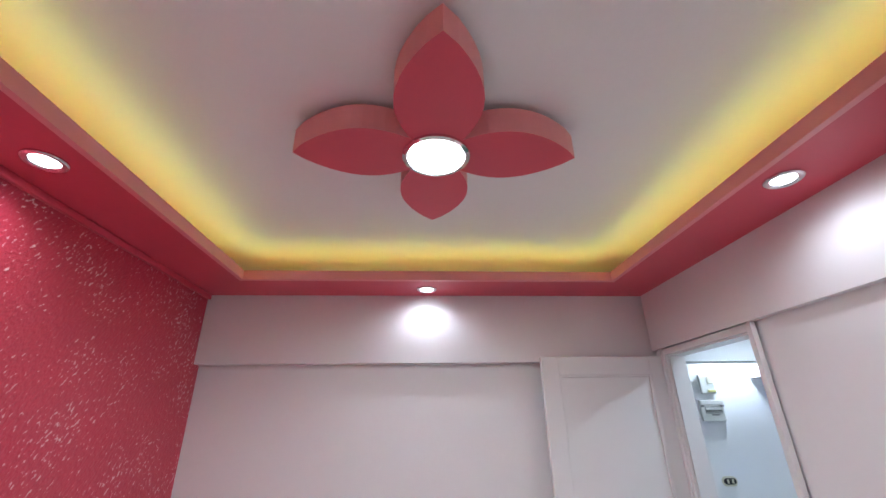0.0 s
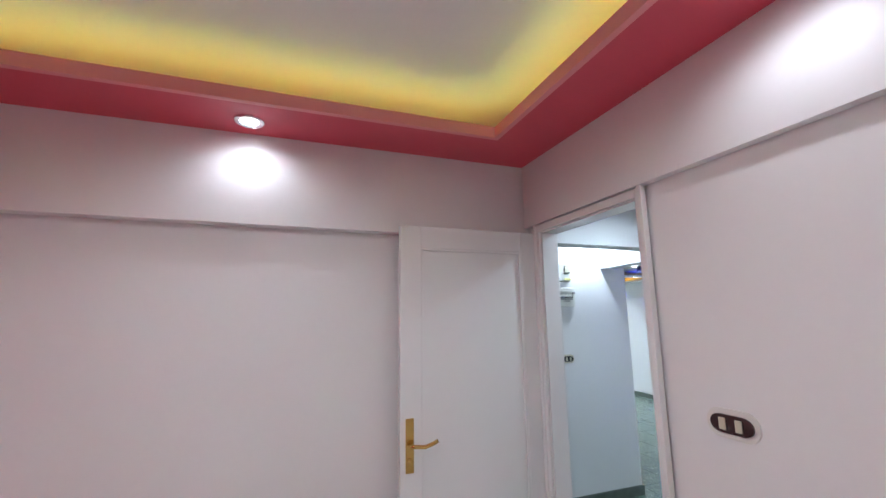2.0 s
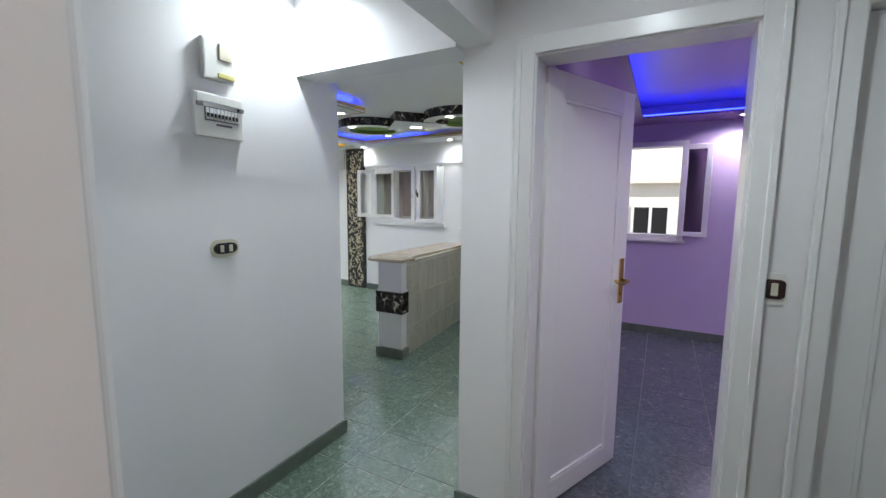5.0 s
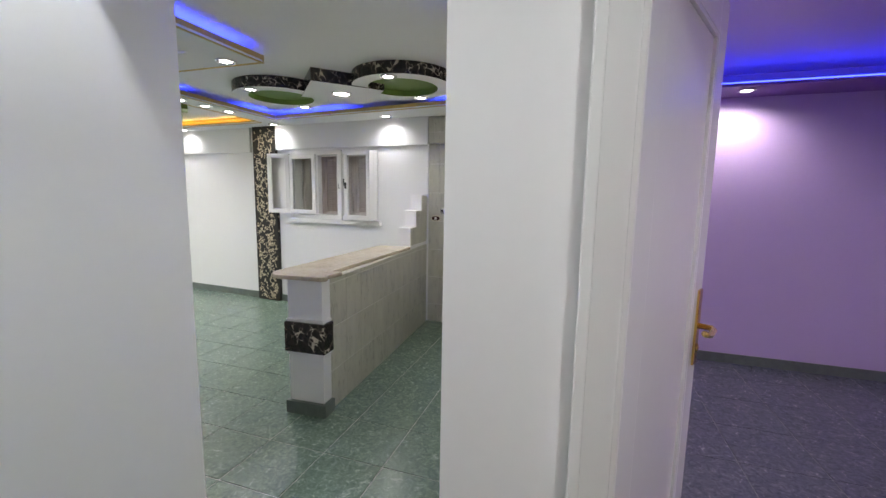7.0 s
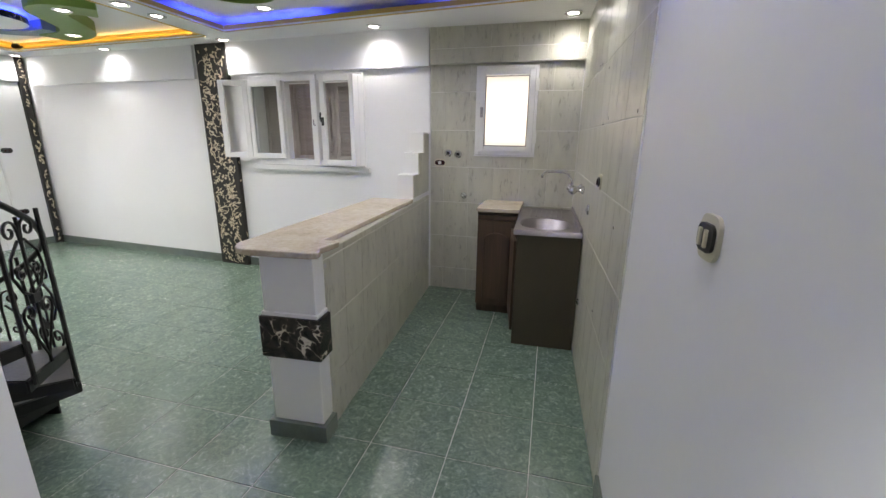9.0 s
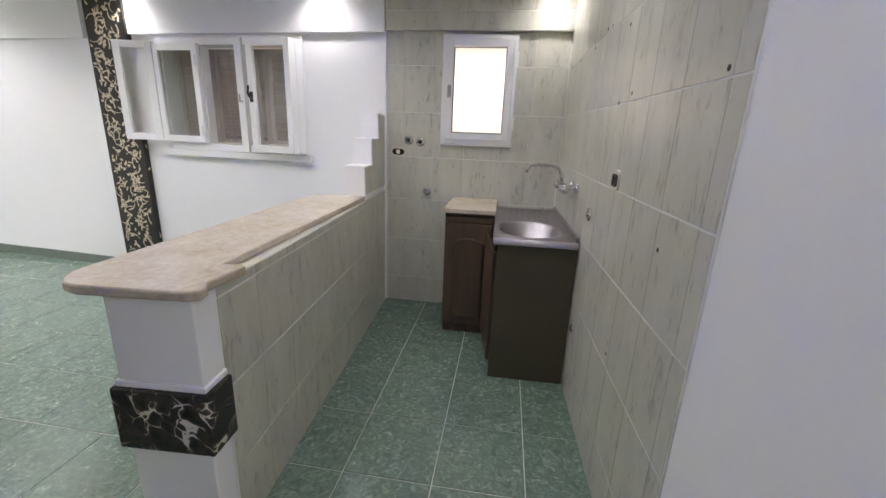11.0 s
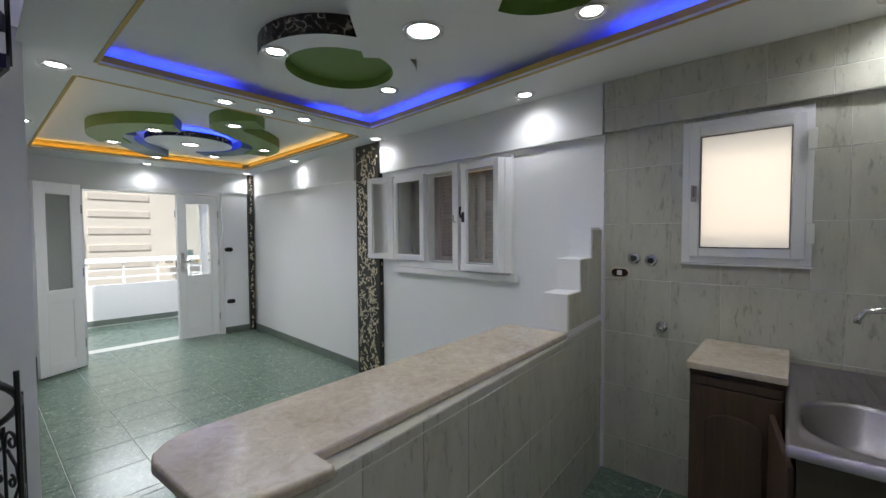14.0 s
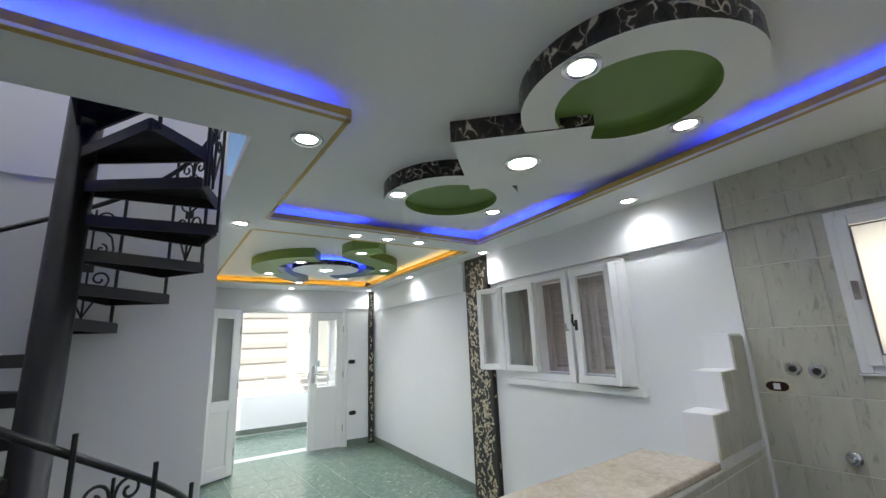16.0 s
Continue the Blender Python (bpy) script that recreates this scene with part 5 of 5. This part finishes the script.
# ---------------- switches, sockets, meters ----------------


def wall_plate(name, m, w, h, plate, body, label, keys=2, key_mat=None, category="light switch"):
    """Rounded plate in the x-z plane that stands out towards -y, with rockers."""
    d = thing(name, m, label, category)
    r = (0.48 if w > 1.3 * h else 0.3) * min(w, h)
    out = [(sx * (w / 2 - r) + r * math.cos(radians(a)), sz * (h / 2 - r) + r * math.sin(radians(a))) for sx, sz, lo in ((1, 1, 0), (-1, 1, 90), (-1, -1, 180), (1, -1, 270)) for a in range(lo, lo + 91, 15)]
    turn = Matrix(((1, 0, 0, 0), (0, 0, -1, 0), (0, 1, 0, 0), (0, 0, 0, 1)))
    part("plate", prism(bmesh.new(), out, 0, 0.008, m=turn), plate, d)
    part("insert", prism(bmesh.new(), [(0.82 * x, 0.62 * y) for x, y in out], 0.008, 0.014, m=turn), body, d)
    step = 0.62 * w / max(1, keys)
    for i in range(keys):
        x = (i - (keys - 1) / 2) * step
        part("rocker", boxed(x - 0.2 * step, -0.02, -0.2 * h, x + 0.2 * step, -0.0145, 0.2 * h, 0.002), key_mat or PLASTIC_C, d)
    return d


FACE_W = pose(0, 0, 0, 0, 0, -90)                   # on a wall whose face looks to -x
wall_plate("light_switch", pose(RE, 2.25, 1.284) @ FACE_W, 0.165, 0.09, PLASTIC_W, PLASTIC_D, "dark maroon double switch on a white oval plate")
wall_plate("light_switch", pose(3.035, W1, 1.235), 0.13, 0.075, PLASTIC_C, BLACK, "dark double switch on a cream plate in the passage")
wall_plate("light_switch", pose(PX, 2.495, 1.18) @ FACE_W, 0.07, 0.1, PLASTIC_W, PLASTIC_D, "single dark switch on a white plate beside the lilac room", 1)
wall_plate("light_switch", SOUTH @ pose(4.33 - PX, 0, 1.205) @ pose(0, 0, 0, 0, 0, 180), 0.085, 0.085, PLASTIC_C, BLACK, "double switch on a cream plate by the kitchen")
wall_plate("socket", EAST @ pose(-0.36, NLY, 1.19), 0.11, 0.06, BLACK, BLACK, "black double wall socket", 2, PLASTIC_D, "wall socket")
wall_plate("socket", EAST @ pose(-0.345, NLY, 0.45), 0.11, 0.06, BLACK, BLACK, "black double wall socket", 2, PLASTIC_D, "wall socket")
KE = 7.1085
wall_plate("socket", pose(KE, 4.875, 1.178) @ FACE_W, 0.11, 0.07, PLASTIC_C, PLASTIC_D, "dark switch on a cream oval plate on the tiles", 1, PLASTIC_W, "wall socket")
KS = 0.0075
wall_plate("socket", SOUTH @ pose(5.69 - PX, KS, 1.18) @ pose(0, 0, 0, 0, 0, 180), 0.07, 0.075, PLASTIC_C, BLACK, "small dark socket on a cream plate on the tiles", 1, PLASTIC_D, "wall socket")


def pipe_cap(name, m, r, label, mat, depth=0.03):
    d = thing(name, m, label, "pipe fitting")
    bm = bmesh.new()
    lathe(bm, [(r, 0), (r, 0.006), (0.8 * r, 0.01), (0.55 * r, 0.011)], 20)
    part("rose", bm, CHROME, d, smooth=True)
    bm = bmesh.new()
    lathe(bm, [(0.45 * r, 0.009), (0.45 * r, depth), (0.2 * r, depth + 0.002)], 12)
    part("spigot", bm, mat, d)
    return d


UP_W, UP_N = pose(0, 0, 0, 0, -90, 0), pose(0, 0, 0, -90, 0, 0)
pipe_cap("pipe_fitting", pose(KE, 4.80, 1.262) @ UP_W, 0.034, "round chrome water pipe cover on the tiles", BLACK, 0.02)
pipe_cap("pipe_fitting", pose(KE, 4.712, 1.253) @ UP_W, 0.034, "round chrome water pipe cover on the tiles", BLACK, 0.02)
pipe_cap("gas_tap", pose(KE, 4.655, 0.893) @ UP_W, 0.03, "small brass and chrome pipe stub on the tiles", CHROME, 0.06)
pipe_cap("pipe_fitting", SOUTH @ pose(6.035 - PX, KS, 0.985) @ UP_N, 0.032, "round chrome blanking cap on the tiles", CHROME, 0.015)
pipe_cap("pipe_fitting", SOUTH @ pose(6.07 - PX, KS, 0.387) @ UP_N, 0.02, "dark pipe hole low on the tiles", BLACK, 0.012)

mt = thing("doorbell_box", pose(3.04, W1, 1.93), "white bell box with a cream cover", "bell box")
part("case", boxed(-0.068, -0.026, 0, 0.068, 0, 0.165, 0.008), PLASTIC_W, mt)
part("cover", boxed(0.0, -0.031, 0.085, 0.055, -0.0265, 0.15, 0.003), PLASTIC_C, mt)
part("badge", boxed(-0.01, -0.034, 0.012, 0.062, -0.0265, 0.032, 0.003), PLASTIC_Y, mt, "yellowed plastic strip")
fb = thing("fuse_box", pose(3.035, W1, 1.72), "white fuse box with a dark row of breakers", "fuse box")
part("case", boxed(-0.105, -0.022, -0.02, 0.105, 0, 0.155, 0.005), PLASTIC_W, fb)
part("door", boxed(-0.1, -0.03, 0.115, 0.1, -0.0225, 0.15, 0.003), PLASTIC_W, fb, "raised clear lid")
for q in (-1, 1):
    part("hinge", boxed(q * 0.09 - 0.012, -0.036, 0.098, q * 0.09 + 0.012, -0.0225, 0.114, 0.002), PLASTIC_G, fb)
part("window", boxed(-0.068, -0.0245, 0.045, 0.08, -0.0225, 0.1), PLASTIC_G, fb, "recessed breaker row")
for i in range(9):
    br = part("breaker", boxed(-0.064 + 0.0158 * i, -0.029, 0.05, -0.0515 + 0.0158 * i, -0.025, 0.096, 0.001), PLASTIC_W, fb)
    part("toggle", boxed(-0.062 + 0.0158 * i, -0.034, 0.058, -0.0535 + 0.0158 * i, -0.0292, 0.074, 0.001), BLACK, br, "black toggle")
part("lower_strip", boxed(-0.02, -0.0245, 0.028, 0.05, -0.0225, 0.036), PLASTIC_G, fb)

# ---------------- wall tiles ----------------


def tile_mesh(name, w, h, t, mat, bevel=0.0012):
    """A tile in the x-z plane, its face at y = -t, with a chamfered face edge."""
    bm = bmesh.new()
    back = [bm.verts.new(p) for p in ((0, 0, 0), (w, 0, 0), (w, 0, h), (0, 0, h))]
    mid = [bm.verts.new(p) for p in ((0, -t + bevel, 0), (w, -t + bevel, 0), (w, -t + bevel, h), (0, -t + bevel, h))]
    front = [bm.verts.new(p) for p in ((bevel, -t, bevel), (w - bevel, -t, bevel), (w - bevel, -t, h - bevel), (bevel, -t, h - bevel))]
    bm.faces.new(front)
    bm.faces.new(back[::-1])
    for a, b in ((back, mid), (mid, front)):
        for i in range(4):
            bm.faces.new((a[i], a[(i + 1) % 4], b[(i + 1) % 4], b[i]))
    me = bpy.data.meshes.new(name)
    bm.to_mesh(me)
    bm.free()
    me.materials.append(mat)
    return me


shared = {}


def tile_at(parent, m, w, h, t, mat, name="tile"):
    key = (round(w, 3), round(h, 3), round(t, 4), mat.name)
    if key not in shared:
        shared[key] = tile_mesh(name, w, h, t, mat)
    ob = new(name, shared[key])
    ob.parent = parent
    ob.matrix_parent_inverse = parent.matrix_world.inverted()
    ob.matrix_world = m
    return ob


def tiled(parent, m, x0, x1, z0, z1, px, pz, ox, oz, t, mat, holes=(), gap=0.0018, gap_z=0.0045):
    """Covers the rectangle with tiles on a grid of pitch px, pz through ox, oz, cut at its edges and round holes."""
    i0, i1 = math.floor((x0 - ox) / px), math.ceil((x1 - ox) / px)
    k0, k1 = math.floor((z0 - oz) / pz), math.ceil((z1 - oz) / pz)
    for i in range(i0, i1):
        for k in range(k0, k1):
            a, b = max(x0, ox + i * px), min(x1, ox + (i + 1) * px)
            c, d = max(z0, oz + k * pz), min(z1, oz + (k + 1) * pz)
            if b - a < 0.012 or d - c < 0.012:
                continue
            pieces = [(a, c, b, d)]
            for h in holes:
                out = []
                for a2, c2, b2, d2 in pieces:
                    if h[0] >= b2 or h[2] <= a2 or h[1] >= d2 or h[3] <= c2:
                        out.append((a2, c2, b2, d2))
                        continue
                    for r in ((a2, c2, min(b2, h[0]), d2), (max(a2, h[2]), c2, b2, d2), (max(a2, h[0]), c2, min(b2, h[2]), h[1]), (max(a2, h[0]), h[3], min(b2, h[2]), d2)):
                        if r[2] - r[0] > 0.012 and r[3] - r[1] > 0.012:
                            out.append(r)
                pieces = out
            for a2, c2, b2, d2 in pieces:
                tile_at(parent, m @ Matrix.Translation((a2 + gap / 2, 0, c2 + gap_z / 2)), b2 - a2 - gap, d2 - c2 - gap_z, t, mat)


wall_s, wall_e = bpy.data.objects["wall_kitchen_south"], bpy.data.objects["wall_kitchen_east"]
structure("tile_bed", boxed(1.42, 0, 0, 3.565, 0.0055, SOFF), WGROUT, "white grout bed of the kitchen tiles", "wall", SOUTH)
tiled(wall_s, SOUTH @ pose(3.56, 0.0055, 0, 0, 0, 180), 0.0, 2.137, 0.0, SOFF, 0.225, 0.313, 0.045, -0.109, 0.0016, KTILE, gap=0.0012)
tiled(wall_e, Matrix.Translation((7.112, 4.962, 0)) @ FACE_W, 0.0, 4.962 - 3.708, 0.0, SOFF, 0.225, 0.313, 0.12, -0.109, 0.003, KTILE, holes=[(4.962 - KWY1 - 0.034, KWZ0 - 0.026, 4.962 - KWY0 + 0.02, KWZ1 + 0.034)])
for x, z in ((2.537, 1.787), (2.615, 1.791), (2.834, 1.755), (3.189, 1.753), (2.272, 1.73), (2.276, 1.46), (2.132, 1.483), (1.511, 1.475), (1.963, 0.562), (1.687, 1.039), (3.446, 1.756)):
    bm = bmesh.new()
    lathe(bm, [(0.0075, 0.0), (0.006, 0.0012), (0.003, 0.0016)], 10, SOUTH @ pose(x, 0.0071, z) @ UP_N)
    part("screw_hole", bm, BLACK, wall_s, "dark plugged screw hole").matrix_parent_inverse = wall_s.matrix_world.inverted()
bk = structure("beam_kitchen", boxed(7.075, 3.712, 1.985, 7.0985, 4.962, SOFF - 0.001), WGROUT, "tiled beam above the kitchen window", "beam")
tiled(bk, Matrix.Translation((7.075, 4.962, 0)) @ FACE_W, 0.0, 4.962 - 3.712, 1.985, SOFF - 0.001, 0.225, 0.313, 0.06, 1.79, 0.003, KTILE)
part("tile_bed", boxed(0.0915, 0.004, 0, 2.145, 0.0118, 0.888), WGROUT, bar)
BARM = BAR @ Matrix.Translation((0, 0.004, 0))
tiled(bar, BARM, 0.099, 2.14, 0.0, 0.888, 0.2225, 0.295, 0.0825, -0.03, 0.003, KTILE)
for x0, x1, z1 in ((1.63, 1.80, 1.105), (1.80, 1.975, 1.27), (1.975, 2.14, 1.435)):
    tiled(bar, BAR @ Matrix.Translation((0, 0.0115, 0)), x0, x1, 0.925, z1, 0.43, 0.5, 0.168, 0.925, 0.008, KTILE)

# ---------------- floor tiles ----------------
FLAT = pose(0, 0, 0, -90, 0, 0)                     # the tile's face turns up
P, OX, OY = 0.363, 4.985, 4.275


def floor_tiles(parent, x0, y0, x1, y1, mat, p=P, ox=OX, oy=OY):
    for i in range(math.floor((x0 - ox) / p), math.ceil((x1 - ox) / p)):
        for k in range(math.floor((y0 - oy) / p), math.ceil((y1 - oy) / p)):
            a, b = max(x0, ox + i * p), min(x1, ox + (i + 1) * p)
            c, d = max(y0, oy + k * p), min(y1, oy + (k + 1) * p)
            if b - a > 0.02 and d - c > 0.02:
                tile_at(parent, Matrix.Translation((a + 0.002, c + 0.002, -0.0115)) @ FLAT, b - a - 0.004, d - c - 0.004, 0.0115, mat, "floor_tile")


floor_tiles(floor, RE + 0.03, 1.1, PX + 0.11, W1, TILE)
floor_tiles(floor, PX + 0.11, 3.55, 7.12, 6.75, TILE)
floor_tiles(floor, 4.72, 6.75, 7.5, 10.4, TILE)
DTILE = floor_tile_material()
DTILE.name = "dark_grey_ceramic_tile"
for nd in DTILE.node_tree.nodes:
    if nd.type == "VALTORGB":
        for e, c in zip(nd.color_ramp.elements, ((0.04, 0.05, 0.06), (0.075, 0.085, 0.1), (0.11, 0.12, 0.14), (0.17, 0.18, 0.2))):
            e.color = (*c, 1)
fl2 = structure("floor_lilac_room", boxed(PX + 0.112, 0.36, -0.0118, PRX, 3.44, -0.0022), SKIRT, "dark grey glazed tile floor of the lilac room", "floor")
floor_tiles(fl2, PX + 0.112, 0.36, PRX, 3.44, DTILE, 0.42, 3.64, 0.36)
